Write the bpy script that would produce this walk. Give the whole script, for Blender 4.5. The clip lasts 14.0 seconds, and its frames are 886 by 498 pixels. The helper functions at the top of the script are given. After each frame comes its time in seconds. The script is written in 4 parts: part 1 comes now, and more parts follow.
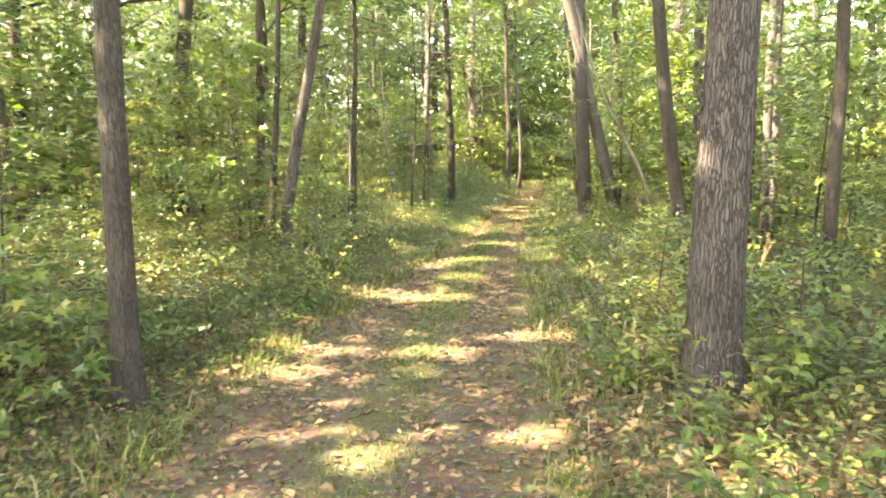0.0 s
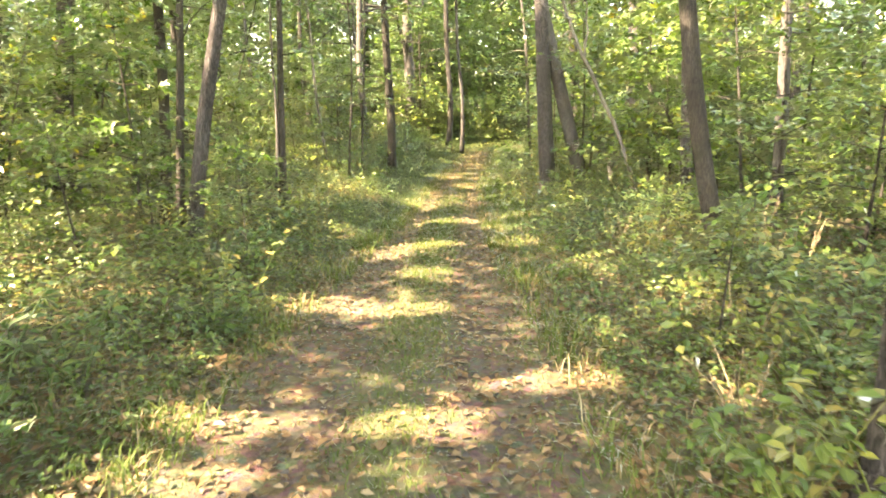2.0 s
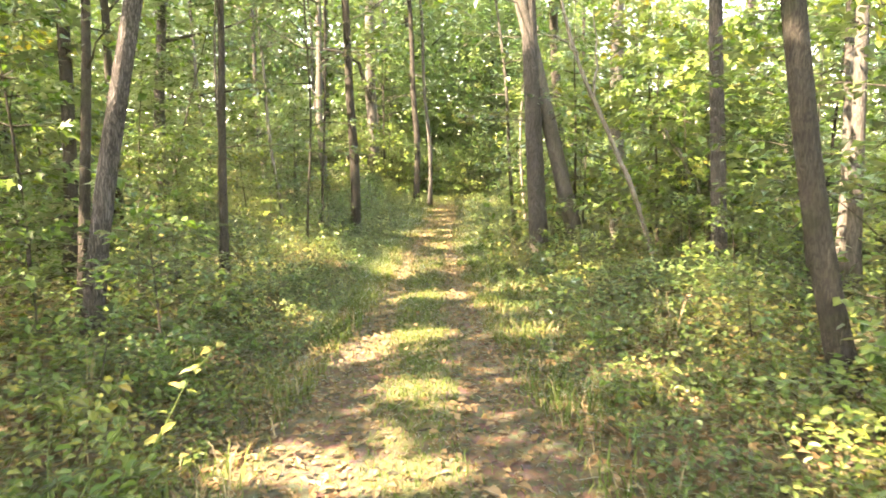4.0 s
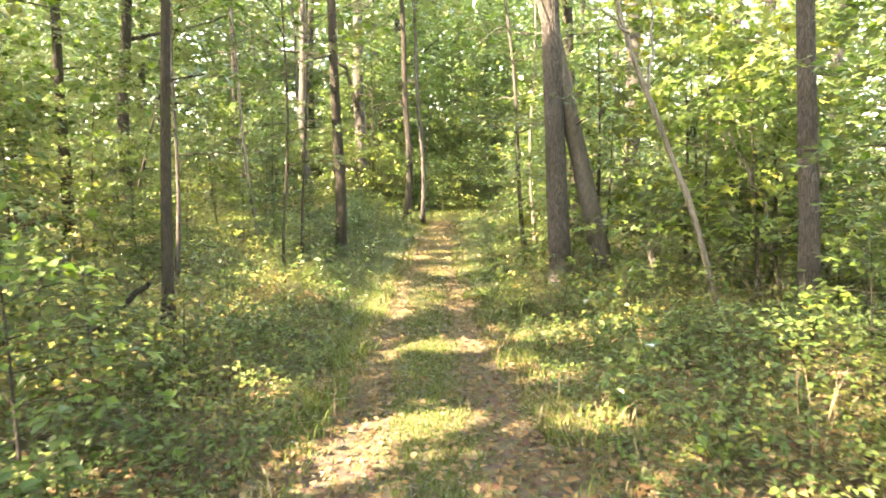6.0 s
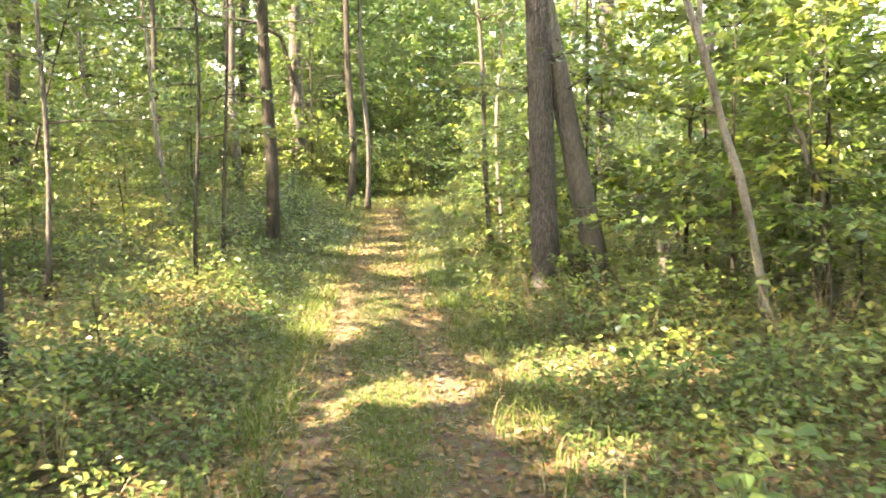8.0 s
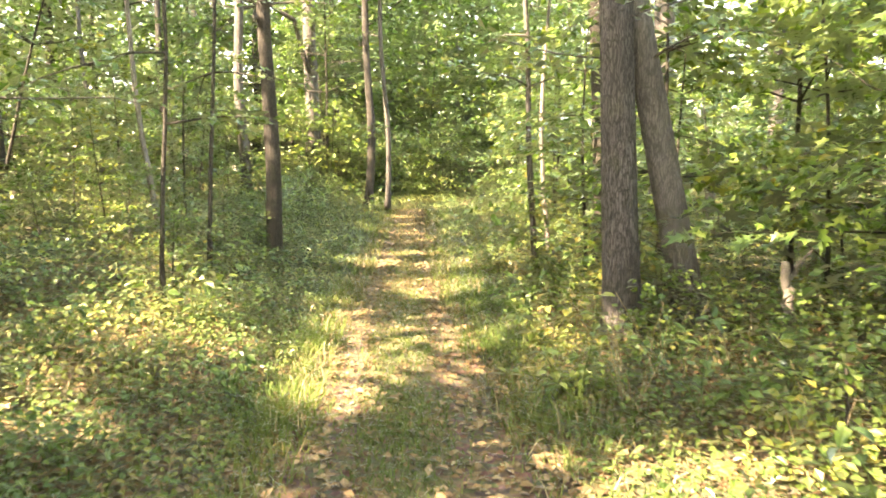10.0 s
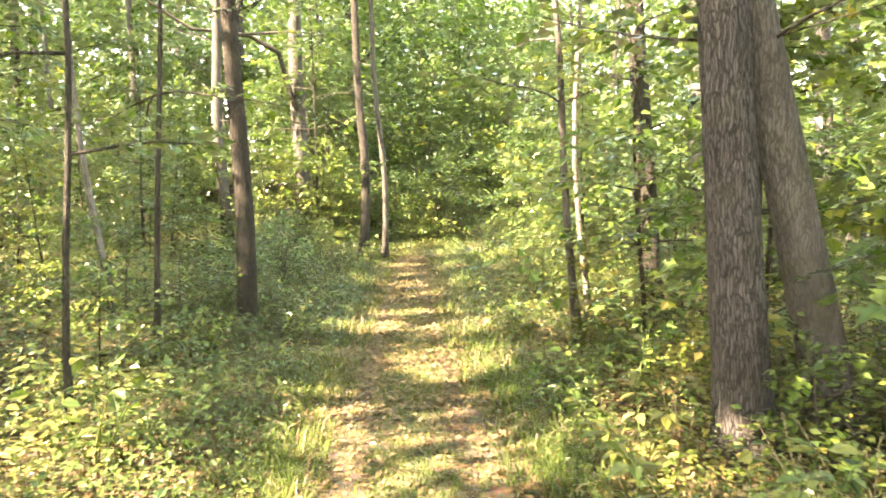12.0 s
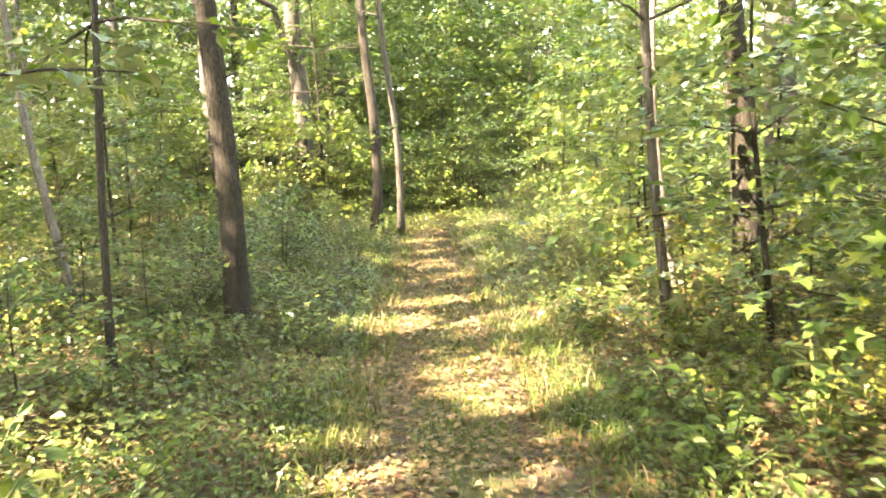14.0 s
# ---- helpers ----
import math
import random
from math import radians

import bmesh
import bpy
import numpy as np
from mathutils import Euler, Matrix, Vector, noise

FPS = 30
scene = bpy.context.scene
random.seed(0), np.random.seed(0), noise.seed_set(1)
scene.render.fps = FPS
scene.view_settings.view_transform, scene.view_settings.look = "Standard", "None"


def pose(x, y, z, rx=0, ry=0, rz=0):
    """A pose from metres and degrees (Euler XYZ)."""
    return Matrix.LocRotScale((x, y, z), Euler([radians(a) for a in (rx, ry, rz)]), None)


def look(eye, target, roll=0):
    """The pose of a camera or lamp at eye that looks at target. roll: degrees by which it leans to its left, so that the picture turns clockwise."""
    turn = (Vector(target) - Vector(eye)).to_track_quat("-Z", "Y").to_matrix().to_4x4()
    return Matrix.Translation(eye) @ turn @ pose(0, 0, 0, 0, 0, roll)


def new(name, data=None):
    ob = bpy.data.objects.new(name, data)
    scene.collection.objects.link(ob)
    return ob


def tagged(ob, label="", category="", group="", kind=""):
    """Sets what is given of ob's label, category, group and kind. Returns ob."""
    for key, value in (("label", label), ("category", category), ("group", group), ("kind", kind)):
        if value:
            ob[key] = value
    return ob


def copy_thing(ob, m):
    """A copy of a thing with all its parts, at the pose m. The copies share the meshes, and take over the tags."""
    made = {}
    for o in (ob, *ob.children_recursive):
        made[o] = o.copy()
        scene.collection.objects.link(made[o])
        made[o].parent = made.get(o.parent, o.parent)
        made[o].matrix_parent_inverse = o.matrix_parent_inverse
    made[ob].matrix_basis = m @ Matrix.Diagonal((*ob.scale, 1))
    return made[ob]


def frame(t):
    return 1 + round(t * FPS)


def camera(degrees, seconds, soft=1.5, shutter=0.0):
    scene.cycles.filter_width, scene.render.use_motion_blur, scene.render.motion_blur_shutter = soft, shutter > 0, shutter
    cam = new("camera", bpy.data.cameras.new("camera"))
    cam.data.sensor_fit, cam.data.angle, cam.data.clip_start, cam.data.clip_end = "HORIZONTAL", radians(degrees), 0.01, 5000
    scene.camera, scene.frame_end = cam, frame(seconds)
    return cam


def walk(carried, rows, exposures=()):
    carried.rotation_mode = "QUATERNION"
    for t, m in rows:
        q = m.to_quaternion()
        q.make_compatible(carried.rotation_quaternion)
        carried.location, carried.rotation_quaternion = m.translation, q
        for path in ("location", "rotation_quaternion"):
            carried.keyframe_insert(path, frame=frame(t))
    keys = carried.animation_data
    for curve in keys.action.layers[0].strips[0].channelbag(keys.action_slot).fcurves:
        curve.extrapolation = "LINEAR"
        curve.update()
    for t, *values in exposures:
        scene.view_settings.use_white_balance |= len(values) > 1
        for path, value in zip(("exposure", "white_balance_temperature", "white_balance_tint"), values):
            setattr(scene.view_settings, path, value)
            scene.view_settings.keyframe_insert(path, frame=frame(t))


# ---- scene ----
cam = camera(62.45, 14.0, soft=1.75, shutter=0.4)
# seconds, x, y, z, yaw, pitch, roll
ROWS = [
    (0.0, 0.000, 0.000, 1.485, -5.42, -6.84, 0.12),
    (0.5, -0.041, 0.539, 1.490, -6.96, -7.72, 0.55),
    (1.0, -0.038, 1.033, 1.490, -6.81, -7.96, 0.11),
    (1.5, -0.087, 1.601, 1.481, -12.34, -9.82, -0.01),
    (2.0, -0.068, 2.127, 1.487, -10.90, -9.74, 0.67),
    (2.5, -0.021, 2.661, 1.486, -12.62, -9.24, 0.60),
    (3.0, -0.016, 3.227, 1.491, -12.30, -9.20, 0.75),
    (3.5, 0.018, 3.777, 1.499, -11.76, -6.33, -0.91),
    (4.0, 0.077, 4.346, 1.513, -14.13, -5.89, 0.63),
    (6.5, 0.465, 7.050, 1.528, -16.02, -4.53, -0.12),
    (7.0, 0.561, 7.627, 1.485, -19.59, -4.93, 0.29),
    (9.5, 1.214, 10.235, 1.456, -19.31, -6.62, -0.43),
    (10.0, 1.349, 10.766, 1.459, -18.04, -6.19, -0.19),
    (10.5, 1.469, 11.284, 1.474, -18.14, -6.20, 0.19),
    (11.0, 1.570, 11.813, 1.485, -17.89, -6.59, 0.53),
    (11.5, 1.706, 12.309, 1.472, -18.19, -4.08, 1.05),
    (12.0, 1.818, 12.817, 1.451, -18.42, -2.95, 1.26),
    (12.5, 1.907, 13.332, 1.416, -19.32, -2.96, 1.75),
    (13.0, 1.970, 13.853, 1.402, -17.56, -3.10, 2.98),
    (13.5, 2.067, 14.311, 1.399, -18.35, -4.99, 4.19),
    (14.0, 2.140, 14.720, 1.411, -17.85, -5.28, 3.21),
]
EXPOSURE = 4.1
walk(cam, [(t, pose(x, y, z, 90 + pitch, roll, yaw)) for t, x, y, z, yaw, pitch, roll in ROWS], [(0.0, EXPOSURE + 0.2, 11000, 20), (7.0, EXPOSURE + 0.16, 11000, 20), (14.0, EXPOSURE + 0.36, 11000, 21)])

# ---- world, sun, exposure ----
SUN_TO = Vector((-0.98, -0.14, 1.0)).normalized()
world = bpy.data.worlds.new("sky")
scene.world = world
world.use_nodes = True
wn = world.node_tree.nodes
sky = wn.new("ShaderNodeTexSky")
sky.sky_type = "NISHITA"
sky.sun_disc = False
sky.sun_elevation = math.asin(SUN_TO.z)
sky.sun_rotation = math.atan2(SUN_TO.x, SUN_TO.y)
world.node_tree.links.new(sky.outputs[0], wn["Background"].inputs[0])
wn["Background"].inputs[1].default_value = 0.15
sun = new("sun", bpy.data.lights.new("sun", "SUN"))
sun.data.energy, sun.data.angle, sun.data.color = 2.85, radians(0.6), (1.0, 0.98, 0.965)
sun.matrix_world = look(SUN_TO * 60, (0, 0, 0))


# ---- materials ----
def material(name):
    m = bpy.data.materials.new(name)
    m.use_nodes = True
    m.node_tree.nodes.clear()
    n, l = m.node_tree.nodes, m.node_tree.links
    out = n.new("ShaderNodeOutputMaterial")
    return m, n, l, out


def ramp(n, stops):
    r = n.new("ShaderNodeValToRGB")
    e = r.color_ramp.elements
    while len(e) < len(stops):
        e.new(0.5)
    for k, (p, c) in enumerate(stops):
        e[k].position, e[k].color = p, (*c, 1)
    return r


def leaf_material(name, stops, clear=0.46, spread=0.35, gloss=1.42):
    """A leaf: diffuse, with light through it and a weak gloss. The colour goes leaf by leaf and plant by plant."""
    m, n, l, out = material(name)
    geo, info = n.new("ShaderNodeNewGeometry"), n.new("ShaderNodeObjectInfo")
    tex = n.new("ShaderNodeTexNoise")
    tex.inputs["Scale"].default_value = 0.8
    l.new(geo.outputs["Position"], tex.inputs["Vector"])
    a = n.new("ShaderNodeMath"); a.operation = "MULTIPLY_ADD"; a.inputs[1].default_value = 0.44
    l.new(geo.outputs["Random Per Island"], a.inputs[0])
    b = n.new("ShaderNodeMath"); b.operation = "MULTIPLY_ADD"; b.inputs[1].default_value = spread
    l.new(info.outputs["Random"], b.inputs[0])
    c = n.new("ShaderNodeMath"); c.operation = "MULTIPLY_ADD"; c.inputs[1].default_value = 0.9; c.inputs[2].default_value = -0.36
    l.new(tex.outputs["Fac"], c.inputs[0])
    l.new(c.outputs[0], b.inputs[2]); l.new(b.outputs[0], a.inputs[2])
    r = ramp(n, [(p, (cr * 1.1, cg, cb * 0.88)) for p, (cr, cg, cb) in stops])
    l.new(a.outputs[0], r.inputs[0])
    d, t, g = n.new("ShaderNodeBsdfDiffuse"), n.new("ShaderNodeBsdfTranslucent"), n.new("ShaderNodeBsdfGlossy")
    g.inputs["Roughness"].default_value = 0.34
    g.inputs["Color"].default_value = (0.8, 0.85, 0.8, 1)
    hue = n.new("ShaderNodeMix"); hue.data_type = "RGBA"; hue.blend_type = "MULTIPLY"
    hue.inputs[0].default_value = 1; hue.inputs[7].default_value = (1.12, 1.3, 0.84, 1)
    l.new(r.outputs[0], hue.inputs[6]); l.new(hue.outputs[2], t.inputs[0]); l.new(r.outputs[0], d.inputs[0])
    s1, s2 = n.new("ShaderNodeMixShader"), n.new("ShaderNodeMixShader")
    s1.inputs[0].default_value = clear
    l.new(d.outputs[0], s1.inputs[1]); l.new(t.outputs[0], s1.inputs[2])
    fr = n.new("ShaderNodeFresnel"); fr.inputs[0].default_value = gloss
    l.new(fr.outputs[0], s2.inputs[0]); l.new(s1.outputs[0], s2.inputs[1]); l.new(g.outputs[0], s2.inputs[2])
    l.new(s2.outputs[0], out.inputs[0])
    return m


GREENS = [(0.0, (0.034, 0.082, 0.025)), (0.3, (0.062, 0.135, 0.033)), (0.58, (0.105, 0.195, 0.042)), (0.8, (0.19, 0.25, 0.05)), (0.93, (0.38, 0.33, 0.07)), (1.0, (0.45, 0.31, 0.08))]
LEAF = leaf_material("maple_leaf", GREENS)
LEAF_YOUNG = leaf_material("young_leaf", [(0.0, (0.05, 0.11, 0.035)), (0.4, (0.095, 0.185, 0.042)), (0.75, (0.185, 0.25, 0.065)), (1.0, (0.44, 0.36, 0.09))], 0.48)
LEAF_HERB = leaf_material("herb_leaf", [(0.0, (0.038, 0.09, 0.032)), (0.35, (0.072, 0.142, 0.042)), (0.55, (0.13, 0.20, 0.058)), (0.72, (0.26, 0.26, 0.085)), (0.86, (0.34, 0.27, 0.10)), (1.0, (0.28, 0.17, 0.08))], 0.35, 0.2)
GRASS = leaf_material("grass_blade", [(0.0, (0.05, 0.11, 0.035)), (0.5, (0.11, 0.162, 0.06)), (0.8, (0.2, 0.222, 0.105)), (1.0, (0.38, 0.36, 0.24))], 0.35, 0.2, 1.04)
LITTER = leaf_material("fallen_leaf", [(0.0, (0.075, 0.05, 0.03)), (0.3, (0.17, 0.118, 0.07)), (0.55, (0.28, 0.215, 0.14)), (0.8, (0.43, 0.375, 0.26)), (1.0, (0.6, 0.58, 0.44))], 0.12, 0.1, 1.2)
STRAW = leaf_material("dry_stalk", [(0.0, (0.22, 0.18, 0.12)), (1.0, (0.46, 0.42, 0.31))], 0.15, 0.1, 1.05)


def bark_material(name, dark, mid, pale, scale=1.0, depth=0.6, moss=0.0):
    """Furrowed bark: long upright ridges, fine grain, grey bloom and some moss."""
    m, n, l, out = material(name)
    pos = n.new("ShaderNodeTexCoord")
    mp = n.new("ShaderNodeMapping"); mp.inputs["Scale"].default_value = (58 * scale, 58 * scale, 6.2 * scale)
    l.new(pos.outputs["Object"], mp.inputs[0])
    warp = n.new("ShaderNodeTexNoise"); warp.inputs["Scale"].default_value = 9; warp.inputs["Detail"].default_value = 4
    l.new(pos.outputs["Object"], warp.inputs["Vector"])
    off = n.new("ShaderNodeVectorMath"); off.operation = "MULTIPLY_ADD"; off.inputs[1].default_value = (2.6, 2.6, 1.6)
    l.new(warp.outputs["Color"], off.inputs[0]); l.new(mp.outputs[0], off.inputs[2])
    vor = n.new("ShaderNodeTexVoronoi"); vor.feature = "DISTANCE_TO_EDGE"; vor.inputs["Scale"].default_value = 1.0
    l.new(off.outputs[0], vor.inputs["Vector"])
    fur = n.new("ShaderNodeTexNoise"); fur.inputs["Scale"].default_value = 0.75; fur.inputs["Detail"].default_value = 3
    l.new(off.outputs[0], fur.inputs["Vector"])
    grain = n.new("ShaderNodeTexNoise"); grain.inputs["Scale"].default_value = 4.0; grain.inputs["Detail"].default_value = 8; grain.inputs["Roughness"].default_value = 0.75
    l.new(mp.outputs[0], grain.inputs["Vector"])
    big = n.new("ShaderNodeTexNoise"); big.inputs["Scale"].default_value = 2.2; big.inputs["Detail"].default_value = 4
    l.new(pos.outputs["Object"], big.inputs["Vector"])
    rv = n.new("ShaderNodeMapRange"); rv.inputs[1].default_value = 0.0; rv.inputs[2].default_value = 0.2
    l.new(vor.outputs[0], rv.inputs[0])
    rf = n.new("ShaderNodeMapRange"); rf.inputs[1].default_value = 0.3; rf.inputs[2].default_value = 0.7
    l.new(fur.outputs["Fac"], rf.inputs[0])
    mulf = n.new("ShaderNodeMath"); mulf.operation = "MULTIPLY_ADD"; mulf.inputs[1].default_value = 0.2
    l.new(rf.outputs[0], mulf.inputs[0])
    h = n.new("ShaderNodeMath"); h.operation = "MULTIPLY_ADD"; h.inputs[1].default_value = 0.52
    l.new(rv.outputs[0], h.inputs[0])
    g2 = n.new("ShaderNodeMath"); g2.operation = "MULTIPLY"; g2.inputs[1].default_value = 0.42
    l.new(grain.outputs["Fac"], g2.inputs[0]); l.new(g2.outputs[0], mulf.inputs[2]); l.new(mulf.outputs[0], h.inputs[2])
    # Shade in the furrows is painted: low heights get the dark colour.
    r = ramp(n, [(0.3, dark), (0.68, mid), (1.05, pale)])
    l.new(h.outputs[0], r.inputs[0])
    tone = n.new("ShaderNodeMix"); tone.data_type = "RGBA"; tone.blend_type = "MULTIPLY"; tone.inputs[0].default_value = 0.75
    rt = ramp(n, [(0.3, (0.6, 0.58, 0.55)), (0.65, (1.25, 1.22, 1.2))])
    l.new(big.outputs["Fac"], rt.inputs[0]); l.new(r.outputs[0], tone.inputs[6]); l.new(rt.outputs[0], tone.inputs[7])
    green = n.new("ShaderNodeMix"); green.data_type = "RGBA"; green.inputs[7].default_value = (0.07, 0.09, 0.03, 1)
    mr = n.new("ShaderNodeMapRange"); mr.inputs[1].default_value = 0.55; mr.inputs[2].default_value = 0.75; mr.inputs[4].default_value = moss
    big2 = n.new("ShaderNodeTexNoise"); big2.inputs["Scale"].default_value = 3.7; big2.inputs["Detail"].default_value = 6
    l.new(pos.outputs["Object"], big2.inputs["Vector"]); l.new(big2.outputs["Fac"], mr.inputs[0])
    l.new(mr.outputs[0], green.inputs[0]); l.new(tone.outputs[2], green.inputs[6])
    p = n.new("ShaderNodeBsdfPrincipled"); p.inputs["Roughness"].default_value = 0.9
    l.new(green.outputs[2], p.inputs["Base Color"])
    bump = n.new("ShaderNodeBump"); bump.inputs["Strength"].default_value = depth; bump.inputs["Distance"].default_value = 0.03 / scale
    l.new(h.outputs[0], bump.inputs["Height"]); l.new(bump.outputs[0], p.inputs["Normal"])
    l.new(p.outputs[0], out.inputs[0])
    return m


BARK = bark_material("furrowed_bark", (0.024, 0.021, 0.019), (0.088, 0.08, 0.074), (0.185, 0.172, 0.163), 1.0, 1.0, 0.25)
BARK_GREY = bark_material("smooth_grey_bark", (0.045, 0.041, 0.036), (0.095, 0.087, 0.078), (0.155, 0.145, 0.132), 0.8, 0.35, 0.3)
BARK_DARK = bark_material("dark_bark", (0.02, 0.017, 0.013), (0.047, 0.041, 0.032), (0.1, 0.09, 0.072), 1.4, 0.8, 0.35)
BARK_PALE = bark_material("pale_bark", (0.105, 0.094, 0.08), (0.21, 0.193, 0.17), (0.33, 0.305, 0.275), 1.2, 0.4, 0.1)
DEADWOOD = bark_material("bare_dead_wood", (0.10, 0.09, 0.074), (0.2, 0.18, 0.155), (0.33, 0.305, 0.265), 2.0, 0.5)


# ---- the lie of the land ----
def path_x(y):
    """The middle of the trail at y."""
    y = np.clip(y, -40, 60)
    return -0.79 + 0.1845 * y + 0.00223 * np.maximum(y, 0) ** 2


def path_half(y):
    return np.interp(y, [5, 9, 12, 17, 20, 26], [1.3, 1.1, 0.92, 0.86, 0.75, 0.68])


def rise(x, y):
    """The height of the ground."""
    x, y = np.asarray(x, float), np.asarray(y, float)
    d = np.abs(x - path_x(y))
    bank = 0.10 * np.clip((d - path_half(y)) / 2.0, 0, 1) ** 1.3
    rut = -0.02 * np.exp(-((d - 0.5) / 0.2) ** 2)
    up = np.clip(y - 10, 0, 26)
    bank = bank - 0.0236 * up + 0.00211 * up ** 2
    w = 0.025 * np.sin(1.3 * x + 0.7 * y) * np.sin(0.9 * y - 0.4 * x + 1) + 0.012 * np.sin(3.1 * x - 2.3 * y) + 0.008 * np.sin(5.7 * x + 4.9 * y + 2)
    return bank + rut + w * np.clip(d / 1.5, 0.3, 1.5)


def ground_material():
    m, n, l, out = material("woodland_soil")
    geo = n.new("ShaderNodeNewGeometry")
    att = n.new("ShaderNodeAttribute"); att.attribute_name = "trail"
    fine = n.new("ShaderNodeTexNoise"); fine.inputs["Scale"].default_value = 28; fine.inputs["Detail"].default_value = 8; fine.inputs["Roughness"].default_value = 0.75
    blot = n.new("ShaderNodeTexNoise"); blot.inputs["Scale"].default_value = 2.6; blot.inputs["Detail"].default_value = 6
    leaf = n.new("ShaderNodeTexVoronoi"); leaf.inputs["Scale"].default_value = 22
    for t in (fine, blot, leaf):
        l.new(geo.outputs["Position"], t.inputs["Vector"])
    r1 = ramp(n, [(0.3, (0.05, 0.036, 0.022)), (0.5, (0.135, 0.1, 0.058)), (0.72, (0.3, 0.225, 0.135))])
    l.new(fine.outputs["Fac"], r1.inputs[0])
    tint = n.new("ShaderNodeMix"); tint.data_type = "RGBA"; tint.blend_type = "MULTIPLY"; tint.inputs[0].default_value = 0.5
    l.new(r1.outputs[0], tint.inputs[6]); l.new(leaf.outputs["Color"], tint.inputs[7])
    r2 = ramp(n, [(0.3, (0.045, 0.07, 0.02)), (0.7, (0.14, 0.16, 0.05))])
    l.new(fine.outputs["Fac"], r2.inputs[0])
    k = n.new("ShaderNodeMath"); k.operation = "MULTIPLY_ADD"; k.inputs[1].default_value = 1.3; k.inputs[2].default_value = -0.55
    l.new(blot.outputs["Fac"], k.inputs[0])
    k2 = n.new("ShaderNodeMath"); k2.operation = "ADD"; k2.use_clamp = True
    l.new(k.outputs[0], k2.inputs[0]); l.new(att.outputs["Fac"], k2.inputs[1])
    mx = n.new("ShaderNodeMix"); mx.data_type = "RGBA"
    l.new(k2.outputs[0], mx.inputs[0]); l.new(tint.outputs[2], mx.inputs[6]); l.new(r2.outputs[0], mx.inputs[7])
    p = n.new("ShaderNodeBsdfPrincipled"); p.inputs["Roughness"].default_value = 0.95
    l.new(mx.outputs[2], p.inputs["Base Color"])
    bump = n.new("ShaderNodeBump"); bump.inputs["Strength"].default_value = 0.8; bump.inputs["Distance"].default_value = 0.03
    l.new(fine.outputs["Fac"], bump.inputs["Height"]); l.new(bump.outputs[0], p.inputs["Normal"])
    l.new(p.outputs[0], out.inputs[0])
    return m


def mesh_object(name, verts, faces, mat, parent=None, label="", smooth=False):
    me = bpy.data.meshes.new(name)
    me.from_pydata(np.asarray(verts, float).tolist(), [], faces.tolist() if isinstance(faces, np.ndarray) else faces)
    me.materials.append(mat)
    if smooth:
        me.polygons.foreach_set("use_smooth", np.ones(len(me.polygons), bool))
    me.update()
    ob = new(name, me)
    if parent:
        ob.parent = parent
    if label:
        tagged(ob, label)
    return ob


def steps(lo, hi, fine_lo, fine_hi, step):
    """Even steps in the middle, growing outward to both ends."""
    mid = list(np.arange(fine_lo, fine_hi + 1e-6, step))
    s, v = step, mid[-1]
    while v < hi:
        s *= 1.25; v += s; mid.append(v)
    s, v = step, mid[0]
    while v > lo:
        s *= 1.25; v -= s; mid.insert(0, v)
    return np.array(mid)


def build_ground():
    xs, ys = steps(-400, 400, -6, 9, 0.14), steps(-400, 400, 0, 33, 0.17)
    X, Y = np.meshgrid(xs, ys)
    Z = rise(X, Y)
    nx = len(xs)
    i = np.arange(len(ys) - 1)[:, None] * nx + np.arange(nx - 1)[None]
    faces = np.stack([i, i + 1, i + nx + 1, i + nx], -1).reshape(-1, 4)
    ob = mesh_object("ground", np.stack([X, Y, Z], -1).reshape(-1, 3), faces, ground_material(), smooth=True)
    d = np.abs(X - path_x(Y)).ravel()
    g = 0.35 * np.exp(-(d / 0.24) ** 2) - 0.45 * np.exp(-((d - 0.52) / 0.22) ** 2) + 0.2 * np.clip((d - 0.9) / 0.4, 0, 1) - 0.5 * np.clip((Y.ravel() - 19) / 4, 0, 1) * (d < 0.8)
    at = ob.data.attributes.new("trail", "FLOAT", "POINT")
    at.data.foreach_set("value", g.astype(np.float32))
    tagged(ob, "brown leaf-strewn woodland soil with a worn two-rut trail", "ground", kind="structure")


build_ground()


# ---- leaves ----
def leaf_mesh(c, along, up, size, wide=0.55, fold=0.22, fine=True):
    """Folded pointed leaves: base at c, tip along, face to up."""
    along = along / np.linalg.norm(along, axis=1, keepdims=True)
    side = np.cross(along, up)
    side /= np.linalg.norm(side, axis=1, keepdims=True) + 1e-9
    nrm = np.cross(side, along)
    s = size[:, None]
    if not fine:
        v = np.stack([c, c + s * (0.45 * along + wide * 0.5 * side + fold * 0.5 * nrm), c + s * along, c + s * (0.45 * along - wide * 0.5 * side + fold * 0.5 * nrm)], 1)
        k = np.arange(len(c))[:, None] * 4
        f = np.concatenate([k + [0, 1, 2], k + [0, 2, 3]], 0)
        return v.reshape(-1, 3), f
    w = wide * 0.5
    v = np.stack([c, c + s * (0.28 * along + w * side + fold * 0.45 * nrm), c + s * (0.68 * along + w * 0.72 * side + fold * 0.3 * nrm), c + s * (along - 0.12 * nrm),
                  c + s * (0.68 * along - w * 0.72 * side + fold * 0.3 * nrm), c + s * (0.28 * along - w * side + fold * 0.45 * nrm)], 1)
    k = np.arange(len(c))[:, None] * 6
    f = np.concatenate([k + [0, 1, 2, 3], k + [0, 3, 4, 5]], 0)
    return v.reshape(-1, 3), f


